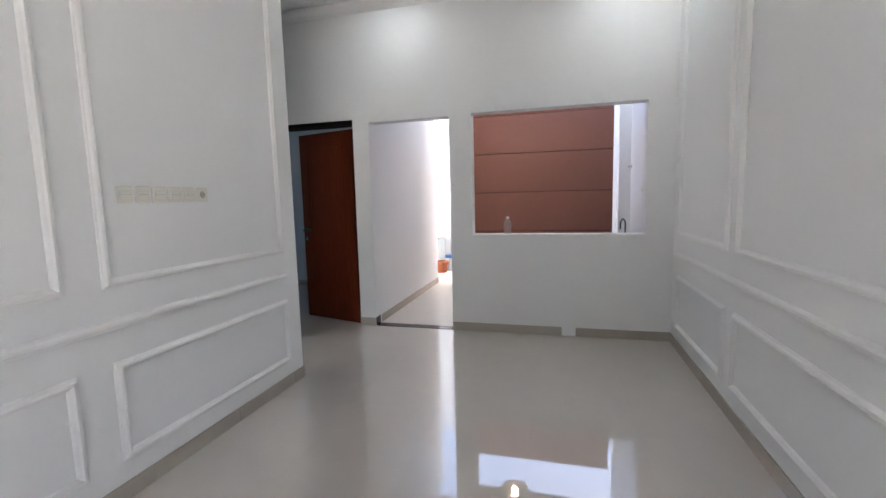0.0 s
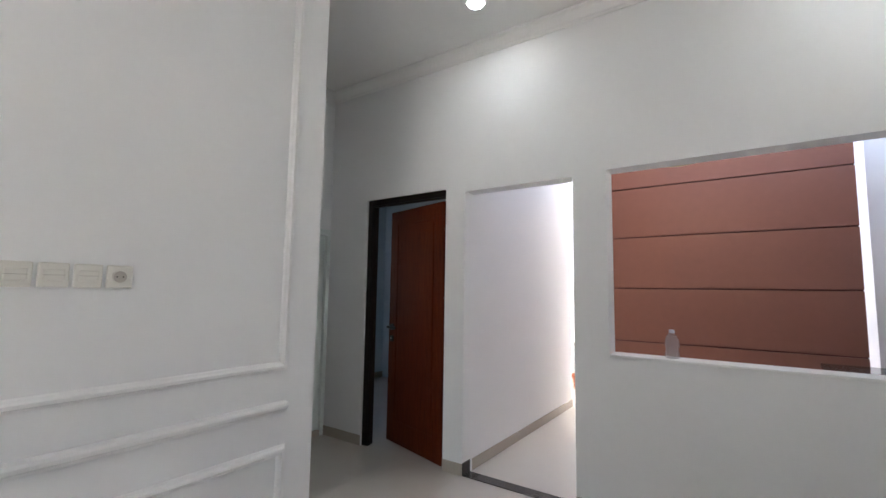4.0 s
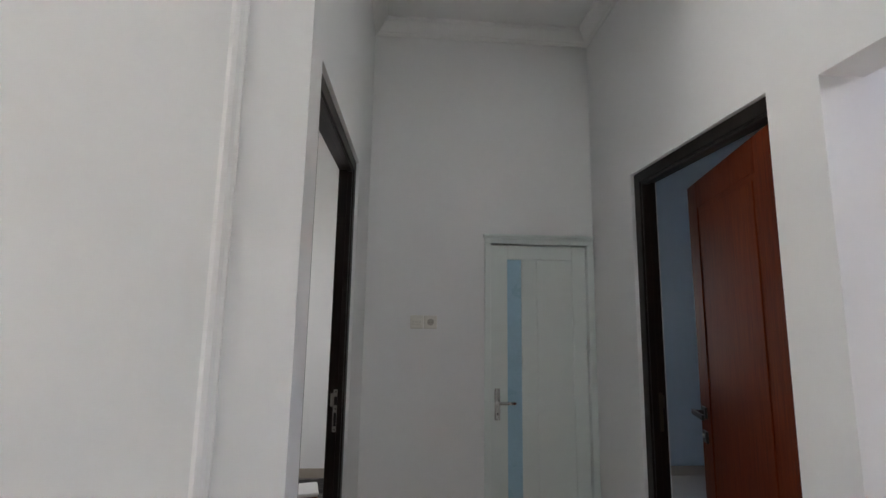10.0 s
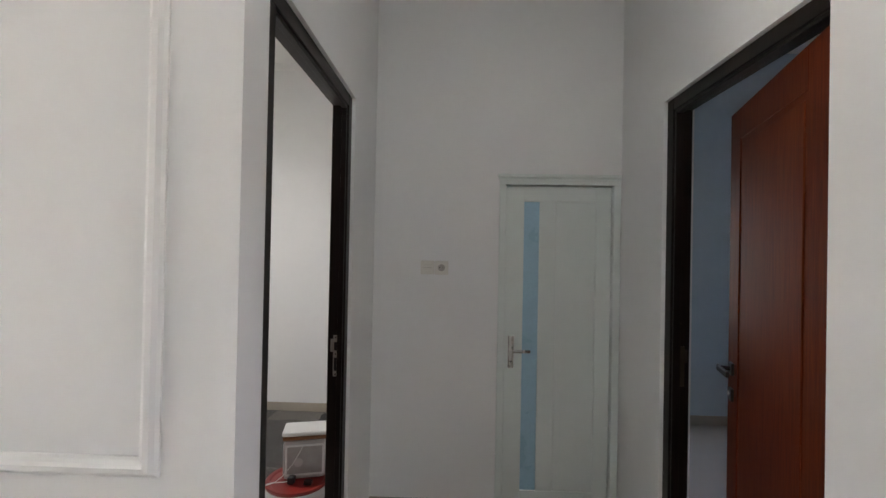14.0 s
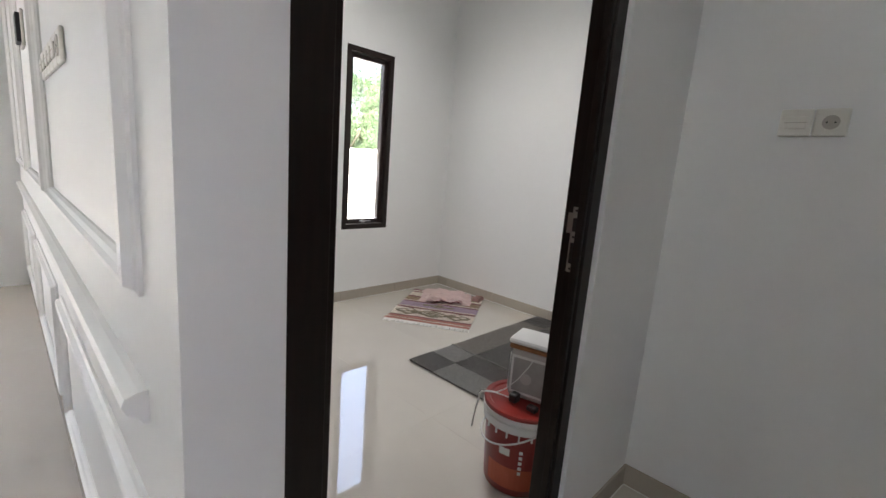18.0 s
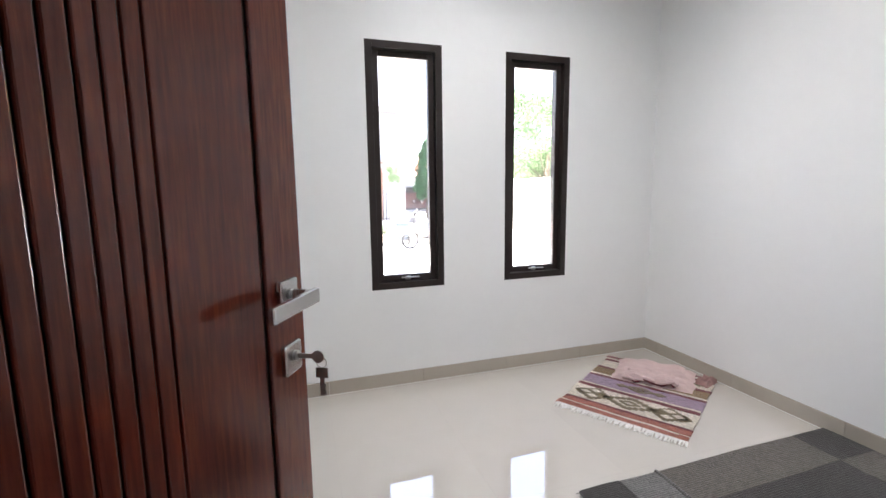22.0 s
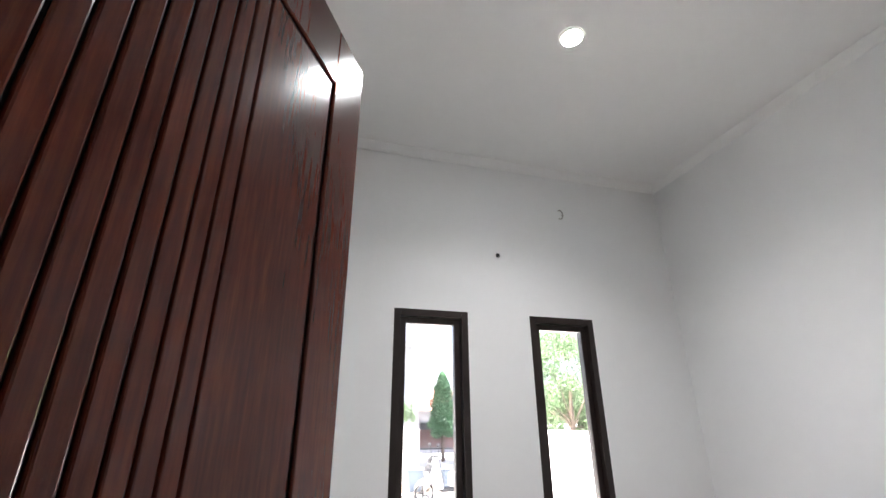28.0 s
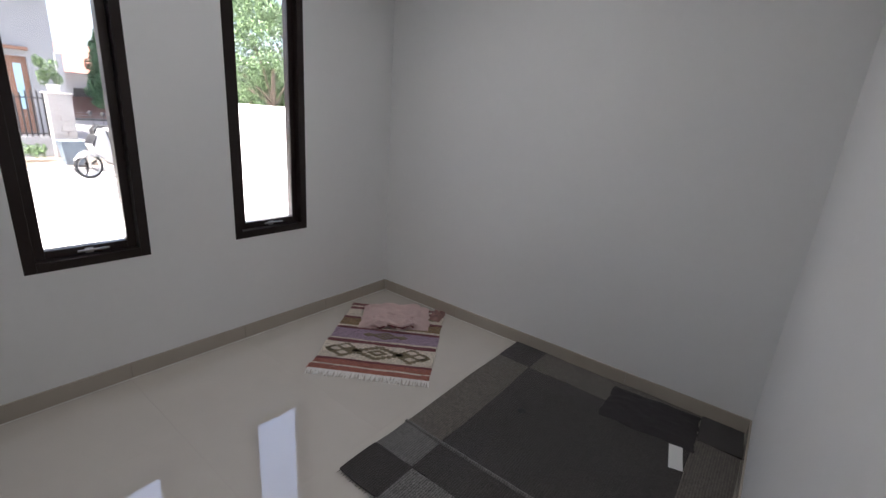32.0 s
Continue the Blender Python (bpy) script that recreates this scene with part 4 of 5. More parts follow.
structure("hatch_sill", boxed((PASS[0] - 0.001, PASS[1] + 0.001, YF - 0.006, YF + T + 0.02, PASS[2] - 0.012, PASS[2] + 0.004), bevel=0.003), TRIM, "white painted sill of the serving hatch", "sill")
CLEAR = clear("clear_bottle_plastic", (0.97, 0.98, 1.0), 0.03, 1.22)
CLEAR.node_tree.nodes["Principled BSDF"].inputs["Transmission Weight"].default_value = 0.92
bottle = thing("water_bottle", pose(-0.060, YF + 0.085, PASS[2] + 0.0045), "clear ribbed plastic water bottle with a pale cap on the sill", "bottle")
skin = [(0.0, 0.0), (0.034, 0.0), (0.040, 0.006), (0.040, 0.018), (0.037, 0.022), (0.040, 0.027), (0.039, 0.036), (0.034, 0.044), (0.032, 0.052), (0.035, 0.060), (0.040, 0.070), (0.041, 0.082), (0.038, 0.088), (0.040, 0.094), (0.036, 0.112), (0.027, 0.130), (0.016, 0.144), (0.0135, 0.152)]
part("body", turned(skin + [(max(r - 0.0008, 0.0), z + 0.0004) for r, z in reversed(skin)], 28), CLEAR, bottle, smooth=True)
part("cap", turned([(0.0, 0.171), (0.0145, 0.170), (0.016, 0.166), (0.016, 0.150), (0.0, 0.150)], 20), material("pale_cap_plastic", (0.55, 0.58, 0.67), 0.35), bottle, "pale blue-white screw cap", True)
klamp = thing("kitchen_lamp", pose(-0.115, 5.62, 2.58), "round brass kitchen ceiling lamp, lit", "ceiling lamp")
BRASS = material("bronze_lamp_metal", (0.52, 0.42, 0.31), 0.3, metal=0.9, grain=0.15)
part("dish", turned([(0.05, 0.0), (0.16, -0.03), (0.178, -0.062), (0.174, -0.066), (0.15, -0.050), (0.06, -0.03), (0.0, -0.028)], 40), BRASS, klamp, "bronze reflector dish", True)
part("stem", tube(bmesh.new(), 0.03, 0.05, 0.17, Matrix.Translation((0, 0, -0.001)), 18), BRASS, klamp, smooth=True)
part("bulb", turned([(0.0, -0.075), (0.02, -0.073), (0.034, -0.06), (0.036, -0.045), (0.02, -0.029)], 20), glow("lit_bulb", (1.0, 0.95, 0.85), 20), klamp, "glowing bulb", True)
counter = thing("kitchen_counter", pose(0, 0, 0), "white kitchen counter with a dark stone top", "kitchen counter")
part("worktop", boxed((0.85, XR - 0.003, 5.2, 6.82, 0.75, 0.79), bevel=0.004), STONE, counter)
part("base", boxed((0.90, XR - 0.003, 5.22, 6.80, 0.0, 0.75)), PVC, counter)
tap = thing("kitchen_tap", pose(1.21, 5.72, 0.79), "tall curved dark chrome kitchen tap", "tap")
TAPMETAL = material("dark_chrome", (0.16, 0.16, 0.165), 0.22, metal=1.0, grain=0.08, scale=40)
part("base", tube(bmesh.new(), 0.022, 0.016, 0.04, Matrix(), 18), TAPMETAL, tap, smooth=True)
part("spout", swept([(0, 0, 0.03), (0, 0, 0.225)] + [(-0.027 + 0.027 * math.cos(a), 0, 0.225 + 0.068 * math.sin(a)) for a in [radians(15 * k) for k in range(1, 13)]] + [(-0.0545, 0, 0.17)], 0.009, 12), TAPMETAL, tap, smooth=True)
part("lever", boxed((0.0, 0.010, -0.06, -0.008, 0.04, 0.052), bevel=0.003), TAPMETAL, tap)
rocker_switch(pose(XR, 6.10, 1.435, 0, 0, 90), "grey rocker switch on the bright kitchen wall")
knob = thing("wall_tap", pose(XR, 6.98, 1.78), "small chrome water tap on the kitchen wall", "tap")
part("flange", tube(bmesh.new(), 0.025, 0.025, 0.006, Matrix.Rotation(radians(-90), 4, "Y"), 18), STEEL, knob, smooth=True)
part("spindle", tube(bmesh.new(), 0.011, 0.016, 0.05, Matrix.Rotation(radians(-90), 4, "Y"), 14), STEEL, knob, smooth=True)
tank = thing("washing_machine", pose(-2.14, 8.32, 0), "white twin-tub washing machine in the back yard", "washing machine")
part("body", boxed((-0.36, 0.36, -0.22, 0.22, 0.02, 0.60), bevel=0.02), PVC, tank, smooth=True)
part("lid", boxed((-0.37, 0.37, -0.23, 0.23, 0.602, 0.66), bevel=0.015), PAILWHITE, tank, smooth=True)
pot = thing("flower_pot", pose(-1.70, 7.98, 0.004), "orange clay flower pot on the yard floor", "flower pot")
part("pot", turned([(0.0, 0.0), (0.09, 0.0), (0.12, 0.17), (0.135, 0.17), (0.135, 0.21), (0.118, 0.21), (0.11, 0.16), (0.0, 0.15)], 28), material("orange_clay", (0.42, 0.12, 0.05), 0.7, grain=0.2), pot, smooth=True)
bkt = thing("small_bucket", pose(-1.60, 8.22, 0.004), "white plastic bucket with a blue lid", "bucket")
part("tub", turned([(0.0, 0.0), (0.075, 0.0), (0.09, 0.25), (0.084, 0.25), (0.07, 0.012), (0.0, 0.012)], 28), PAILWHITE, bkt, smooth=True)
part("lid", turned([(0.0, 0.305), (0.088, 0.302), (0.096, 0.295), (0.096, 0.25), (0.088, 0.25)], 28), material("blue_rim_plastic", (0.05, 0.16, 0.42), 0.4), bkt, "blue lid", True)

# ---- street in front of the house ----
PAVE = material("sunlit_concrete", (0.66, 0.65, 0.63), 0.85, grain=0.10, scale=6, bump=0.2, dist=0.004)
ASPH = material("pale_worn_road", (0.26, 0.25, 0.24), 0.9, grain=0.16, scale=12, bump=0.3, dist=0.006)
# White walls; their shade is put into this darkened base colour.
HOUSEW = material("darkened_white_house_paint", (0.27, 0.277, 0.29), 0.7, grain=0.04, scale=4)
BRICKW = material("white_stone_cladding", (0.36, 0.35, 0.34), 0.75, grain=0.12, scale=9)
IRON = material("black_iron", (0.02, 0.02, 0.022), 0.45, grain=0.15)
REDROOF = material("red_clay_roof", (0.21, 0.075, 0.058), 0.75, grain=0.18, scale=12)
BARK = material("grey_bark", (0.13, 0.095, 0.07), 0.9, grain=0.3, scale=20, bump=0.5, dist=0.01)
GZ = -0.28

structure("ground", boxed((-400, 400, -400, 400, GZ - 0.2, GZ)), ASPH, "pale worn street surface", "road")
structure("pavement", boxed((BX0 - T, XR + 0.4, -5.4, BY0 - 0.165, GZ, GZ + 0.06)), PAVE, "sunlit pale concrete forecourt", "pavement")
structure("wall_boundary", boxed((-4.92, -4.76, -5.35, BY0 - 0.165, GZ, 1.375)), material("white_yard_paint", (0.80, 0.79, 0.77), 0.7, grain=0.04), "low white painted boundary wall", "wall")
structure("kerb", boxed((-12, 8, -9.15, -9.0, GZ, GZ + 0.10), bevel=0.01), BRICKW, "concrete kerb along the far side of the street", "kerb")
structure("verge", boxed((-12, 8, -11.2, -9.15, GZ, GZ + 0.085)), material("dry_soil", (0.15, 0.115, 0.085), 0.95, grain=0.35, scale=10, bump=0.5, dist=0.01), "dry soil verge along the street", "ground")


def leaf_material(name, c):
    m, nt, b = nodes_of(name, 0.55)
    info = nt.nodes.new("ShaderNodeNewGeometry")
    nt.links.new(ramp(nt, info.outputs["Random Per Island"], [(0.0, times(c, 0.55)), (0.6, c), (1.0, times(c, 1.7))]), b.inputs["Base Color"])
    b.inputs["Subsurface Weight"].default_value = 0.0
    return m


LEAFY = leaf_material("light_green_leaves", (0.088, 0.145, 0.058))
CONIF = leaf_material("dark_green_leaves", (0.080, 0.185, 0.080))


def leaf_cloud(spots, count, size, seed):
    """Many small bent leaves scattered in lumps; spots are (centre, radii)."""
    rnd = random.Random(seed)
    verts, faces = [], []
    for _ in range(count):
        c, r = rnd.choice(spots)
        d = Vector((rnd.gauss(0, 1), rnd.gauss(0, 1), rnd.gauss(0, 1))).normalized()
        k = rnd.uniform(0.45, 1.0) ** 0.6
        p = Vector((c[0] + d.x * r[0] * k, c[1] + d.y * r[1] * k, c[2] + d.z * r[2] * k))
        q = Euler((rnd.uniform(0, 6.3), rnd.uniform(0, 6.3), rnd.uniform(0, 6.3))).to_matrix()
        s = size * rnd.uniform(0.6, 1.3)
        base = len(verts)
        for v in ((-s, 0, 0), (0, -0.45 * s, 0.1 * s), (s, 0, 0), (0, 0.45 * s, 0.1 * s)):
            verts.append(p + q @ Vector(v))
        faces += [(base, base + 1, base + 2), (base, base + 2, base + 3)]
    me = bpy.data.meshes.new("crown")
    me.from_pydata(verts, [], faces)
    return me


def crown_part(me, mat, parent):
    me.materials.append(mat)
    ob = new("crown", me)
    ob.parent = parent
    return tagged(ob, "crown of many small leaves", kind="stuff")


def limbs(points, r):
    bm = bmesh.new()
    pts = [Vector(p) for p in points]
    for i, (a, b) in enumerate(zip(pts, pts[1:])):
        m = Matrix.Translation(a) @ (b - a).to_track_quat("Z", "Y").to_matrix().to_4x4()
        tube(bm, r * (1 - i * 0.22), r * (1 - (i + 1) * 0.22), (b - a).length, m, 10)
    return bm


tree = thing("broadleaf_tree", pose(-9.6, -9.2, GZ), "light green broadleaf tree beyond the boundary wall", "tree")
part("trunk", limbs([(0, 0, 0), (0.1, 0, 0.9), (0.15, 0.1, 1.7), (0.1, 0.1, 2.6)], 0.14), BARK, tree)
rnd = random.Random(4)
spots = [((rnd.uniform(-1.7, 1.7), rnd.uniform(-1.3, 1.3), 1.3 + 2.9 * rnd.random() ** 1.7), (rnd.uniform(0.28, 0.68),) * 3) for _ in range(36)]
for c, r in spots[:9]:
    part("limb", limbs([(0.12, 0.08, 1.6), (c[0] * 0.5, c[1] * 0.5, (c[2] + 1.7) / 2), c], 0.028), BARK, tree)
crown_part(leaf_cloud(spots, 26000, 0.042, 5), LEAFY, tree)
tree2 = thing("broadleaf_tree", pose(-12.5, -12.5, GZ), "taller pale green tree behind the other tree", "tree")
part("trunk", limbs([(0, 0, 0), (0.1, 0, 1.2), (0.0, 0.1, 2.4), (0.1, 0.1, 3.6)], 0.17), BARK, tree2)
spots = [((rnd.uniform(-2.2, 2.4), rnd.uniform(-1.5, 1.5), rnd.uniform(1.4, 5.2)), (rnd.uniform(0.45, 0.9),) * 3) for _ in range(30)]
for c, r in spots[:8]:
    part("limb", limbs([(0.0, 0.08, 2.2), (c[0] * 0.5, c[1] * 0.5, (c[2] + 2.4) / 2), c], 0.03), BARK, tree2)
crown_part(leaf_cloud(spots, 15000, 0.060, 6), LEAFY, tree2)
con = thing("conifer", pose(-8.55, -19.5, GZ), "green cone-shaped conifer by the street", "tree")
part("trunk", limbs([(0, 0, 0), (0.02, 0, 0.7), (0, 0, 1.5)], 0.10), BARK, con)
spots = []
for k in range(52):
    u = k / 51
    w = 0.66 * (1 - u) ** 0.55 * min(1.0, 0.5 + 3.0 * u)
    spots.append(((w * math.cos(k * 2.4) * rnd.uniform(0.7, 1.15), w * math.sin(k * 2.4), 1.25 + 2.75 * u), (0.30 - 0.16 * u, 0.30 - 0.16 * u, 0.24)))
crown_part(leaf_cloud(spots, 15000, 0.055, 8), CONIF, con)
bush = thing("hedge_bush", pose(-6.4, -10.6, GZ + 0.08), "low green bush on the verge", "bush")
crown_part(leaf_cloud([((rnd.uniform(-0.9, 0.9), rnd.uniform(-0.2, 0.2), rnd.uniform(0.12, 0.38)), (0.18, 0.16, 0.14)) for _ in range(16)], 1500, 0.045, 9), LEAFY, bush)
bush2 = thing("hedge_bush", pose(-4.2, -10.35, GZ + 0.08), "small yellowish plant clump on the verge", "bush")
crown_part(leaf_cloud([((rnd.uniform(-0.35, 0.35), rnd.uniform(-0.15, 0.15), rnd.uniform(0.1, 0.3)), (0.14, 0.12, 0.12)) for _ in range(8)], 600, 0.04, 10), LEAFY, bush2)

# house across the street
HDOOR = material("orange_brown_door", (0.22, 0.115, 0.075), 0.5, grain=0.2)
house = thing("white_house", pose(0, 0, GZ), "white two-storey house with a flat balcony slab", "house")
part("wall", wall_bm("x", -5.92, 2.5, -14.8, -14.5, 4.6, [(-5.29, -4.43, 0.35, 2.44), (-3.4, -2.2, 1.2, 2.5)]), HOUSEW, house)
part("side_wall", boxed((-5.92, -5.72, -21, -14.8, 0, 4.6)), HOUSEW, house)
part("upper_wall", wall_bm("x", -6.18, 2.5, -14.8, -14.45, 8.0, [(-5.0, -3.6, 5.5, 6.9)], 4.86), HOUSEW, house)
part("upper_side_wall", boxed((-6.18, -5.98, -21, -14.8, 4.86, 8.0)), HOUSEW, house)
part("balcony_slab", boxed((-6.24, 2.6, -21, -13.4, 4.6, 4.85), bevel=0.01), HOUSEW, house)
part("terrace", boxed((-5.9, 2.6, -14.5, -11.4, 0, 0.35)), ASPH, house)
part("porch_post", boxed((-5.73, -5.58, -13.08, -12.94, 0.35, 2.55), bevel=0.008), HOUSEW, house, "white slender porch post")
part("door_canopy", boxed((-5.33, -4.3, -14.5, -14.36, 2.60, 2.69), bevel=0.006), HDOOR, house, "brown wooden canopy board")
for x0, x1 in ((-5.288, -4.862), (-4.858, -4.432)):
    hd = part("house_door", boxed((x0, x1, -14.66, -14.60, 0.35, 2.44)), HDOOR, house, "orange-brown wooden door leaf")
    part("door_glass", boxed((x0 + 0.13, x1 - 0.13, -14.602, -14.59, 1.05, 2.26)), FROST, hd)
part("window_pane", boxed((-3.4, -2.2, -14.68, -14.64, 1.2, 2.5)), BLACK, house)
part("window_pane", boxed((-5.0, -3.6, -14.68, -14.64, 5.5, 6.9)), BLACK, house)
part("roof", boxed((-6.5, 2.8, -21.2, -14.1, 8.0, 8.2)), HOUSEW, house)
pier = thing("gate_pier", pose(-5.12, -11.2, GZ), "white stone-clad gate pier with a planter on top", "gate pier")
part("core", boxed((-0.20, 0.20, -0.20, 0.20, 0, 1.53)), GROUT, pier)
for k in range(13):
    z = 0.01 + 0.117 * k
    for s in range(2):
        cut = (-0.05 if k % 2 else 0.06) + random.uniform(-0.02, 0.02)
        x0, x1 = ((-0.225, cut - 0.004) if s == 0 else (cut + 0.004, 0.225))
        part("stone", boxed((x0, x1, 0.19, 0.22 + random.uniform(0, 0.012), z, z + 0.108), bevel=0.004), BRICKW, pier)
    part("stone", boxed((-0.23, -0.19, -0.2, 0.19, z, z + 0.108), bevel=0.004), BRICKW, pier)
    part("stone", boxed((0.19, 0.23, -0.2, 0.19, z, z + 0.108), bevel=0.004), BRICKW, pier)
part("cap_stone", boxed((-0.25, 0.25, -0.25, 0.25, 1.53, 1.575), bevel=0.01), BRICKW, pier)
planter = thing("potted_plant", pose(-5.08, -11.2, GZ + 1.577), "flowering pot plant on the gate pier", "plant")
part("pot", turned([(0.0, 0.0), (0.10, 0.0), (0.14, 0.17), (0.13, 0.17), (0.0, 0.15)], 20), PAILWHITE, planter, smooth=True)
crown_part(leaf_cloud([((rnd.uniform(-0.10, 0.22), rnd.uniform(-0.12, 0.12), rnd.uniform(0.20, 0.72)), (0.10, 0.10, 0.12)) for _ in range(12)], 1700, 0.026, 12), LEAFY, planter)
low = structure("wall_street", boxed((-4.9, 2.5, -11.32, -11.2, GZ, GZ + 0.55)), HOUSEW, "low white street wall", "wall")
fence = thing("iron_fence", pose(-4.92, -11.26, GZ + 0.55), "black iron fence on a low white wall", "fence")
for z in (0.06, 0.86):
    part("rail", boxed((0, 2.4, -0.012, 0.012, z, z + 0.03)), IRON, fence)
for k in range(24):
    part("bar", boxed((0.035 + 0.1 * k, 0.067 + 0.1 * k, -0.01, 0.01, 0.0, 1.0 + 0.05 * math.sin(k * 0.9)), bevel=0.003), IRON, fence)
far = thing("red_roofed_house", pose(0, 0, GZ), "low house with a red tiled roof behind a brown gate", "house")
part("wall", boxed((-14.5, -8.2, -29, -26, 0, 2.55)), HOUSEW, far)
bm = bmesh.new()
v = [bm.verts.new(p) for p in ((-15.2, -25.2, 2.45), (-7.8, -25.2, 2.45), (-8.3, -27.5, 3.85), (-14.4, -27.5, 3.85), (-15.2, -30, 2.45), (-7.8, -30, 2.45))]
for f in ((0, 1, 2, 3), (4, 5, 2, 3), (0, 3, 4), (1, 5, 2)):
    bm.faces.new([v[k] for k in f])
part("roof", bm, REDROOF, far, "red clay tile roof")
# A flat black sheet stands for the shaded opening under the eaves.
part("opening_shade", boxed((-11.9, -8.9, -25.99, -25.9, 0.7, 1.75)), BLACK, far)
gate = thing("brown_gate", pose(-7.35, -21.2, GZ), "brown slatted sliding gate with dark frame", "gate")
GATE = material("brown_painted_steel", (0.13, 0.055, 0.045), 0.5, grain=0.2)
part("gate_frame", boxed((-3.0, 0, -0.03, 0.03, 0.45, 0.53), (-3.0, 0, -0.03, 0.03, 1.42, 1.50), (-0.08, 0, -0.03, 0.03, 0.0, 1.5), (-3.0, -2.92, -0.03, 0.03, 0.0, 1.5)), IRON, gate)
for k in range(8):
    part("slat", boxed((-3.0, -0.08, -0.012, 0.012, 0.55 + 0.108 * k, 0.64 + 0.108 * k)), GATE, gate)

# bins and scooter at the kerb
BIN = material("blue_grey_bin_plastic", (0.12, 0.155, 0.19), 0.5, grain=0.1)


def bin_at(x, y, label):
    b = thing("dustbin", pose(x, y, GZ + 0.085), label, "dustbin", "dustbins at the kerb")
    bm = bmesh.new()
    lo = [bm.verts.new(p) for p in ((-0.16, -0.15, 0), (0.16, -0.15, 0), (0.16, 0.15, 0), (-0.16, 0.15, 0))]
    hi = [bm.verts.new(p) for p in ((-0.21, -0.2, 0.48), (0.21, -0.2, 0.48), (0.21, 0.2, 0.48), (-0.21, 0.2, 0.48))]
    bm.faces.new(lo), bm.faces.new(hi)
    for k in range(4):
        bm.faces.new((lo[k], lo[(k + 1) % 4], hi[(k + 1) % 4], hi[k]))
    part("body", bm, BIN, b)
    part("rim", boxed((-0.23, 0.23, -0.22, 0.22, 0.48, 0.52), bevel=0.01), BIN, b)


bin_at(-4.90, -9.65, "blue-grey square plastic dustbin at the kerb")
bin_at(-5.85, -9.75, "blue-grey square plastic dustbin behind the scooter")

WHITEP = material("white_scooter_paint", (0.32, 0.32, 0.33), 0.18, grain=0.03, coat=0.5)
TYRE = material("black_rubber", (0.015, 0.015, 0.016), 0.8, grain=0.1)
scoot = thing("scooter", pose(-4.78, -8.10, GZ, 0, 0, 8), "parked white motor scooter with dark seat", "scooter")


def wheel(x):
    m = Matrix.Translation((x, 0, 0.245)) @ Matrix.Rotation(radians(90), 4, "X")
    w = part("wheel", turned([(0.195, -0.035), (0.232, -0.035), (0.245, -0.015), (0.245, 0.015), (0.232, 0.035), (0.195, 0.035), (0.195, -0.035)], 40), TYRE, scoot, "black tyre", True, at=m)
    part("rim", turned([(0.178, -0.02), (0.196, -0.03), (0.196, 0.03), (0.178, 0.02), (0.178, -0.02)], 40), DULL, w, smooth=True)
    bm = tube(bmesh.new(), 0.03, 0.03, 0.07, Matrix.Translation((0, 0, -0.035)), 16)
    for k in range(5):
        b2 = bmesh.ops.create_cube(bm, size=1, matrix=Matrix.Rotation(k * 2 * math.pi / 5, 4, "Z") @ Matrix.Translation((0.1, 0, 0)) @ Matrix.Diagonal((0.17, 0.03, 0.02, 1)))
    part("spokes", bm, BLACK, w)
    part("brake_disc", tube(bmesh.new(), 0.085, 0.085, 0.004, Matrix.Translation((0, 0, 0.036)), 24), STEEL, w)


wheel(0.0)
wheel(-1.25)


def slab(points, y0, y1):
    """A side outline in x and z given thickness, with softened edges."""
    bm = bmesh.new()
    a = [bm.verts.new((x, y0, z)) for x, z in points]
    b = [bm.verts.new((x, y1, z)) for x, z in points]
    n = len(points)
    bm.faces.new(a), bm.faces.new(list(reversed(b)))
    for k in range(n):
        bm.faces.new((a[k], a[(k + 1) % n], b[(k + 1) % n], b[k]))
    bmesh.ops.bevel(bm, geom=list(bm.edges), offset=0.018, segments=2, profile=0.5, affect="EDGES", clamp_overlap=True)
    return bm


part("front_mudguard", slab([(0.24, 0.36), (0.10, 0.52), (-0.16, 0.53), (-0.27, 0.36), (-0.12, 0.44), (0.08, 0.44)], -0.06, 0.06), WHITEP, scoot, smooth=True)
part("front_shield", slab([(-0.10, 0.50), (-0.04, 0.66), (-0.20, 0.98), (-0.30, 0.98), (-0.36, 0.60), (-0.45, 0.34), (-0.34, 0.30)], -0.17, 0.17), WHITEP, scoot, smooth=True)
part("floorboard", slab([(-0.36, 0.26), (-0.36, 0.36), (-0.72, 0.36), (-0.72, 0.24)], -0.15, 0.15), BLACK, scoot)
part("tail_body", slab([(-0.66, 0.30), (-0.68, 0.62), (-0.82, 0.72), (-1.50, 0.82), (-1.62, 0.76), (-1.40, 0.55), (-1.05, 0.42), (-0.86, 0.30)], -0.14, 0.14), WHITEP, scoot, smooth=True)
part("seat", slab([(-0.74, 0.72), (-0.80, 0.80), (-1.10, 0.82), (-1.45, 0.90), (-1.50, 0.84), (-1.10, 0.75)], -0.12, 0.12), BLACK, scoot, "black padded seat", True)
part("fork", boxed((-0.015, 0.025, -0.085, -0.06, 0.22, 0.55), (-0.015, 0.025, 0.06, 0.085, 0.22, 0.55)), DULL, scoot)
part("handlebar", swept([(-0.34, -0.34, 1.02), (-0.30, -0.2, 1.02), (-0.25, 0, 1.0), (-0.30, 0.2, 1.02), (-0.34, 0.34, 1.02)], 0.016, 10), BLACK, scoot, smooth=True)
part("front_grille", slab([(-0.075, 0.60), (-0.045, 0.68), (-0.13, 0.86), (-0.16, 0.84)], -0.175, 0.175), BLACK, scoot, "black front trim panel", True)
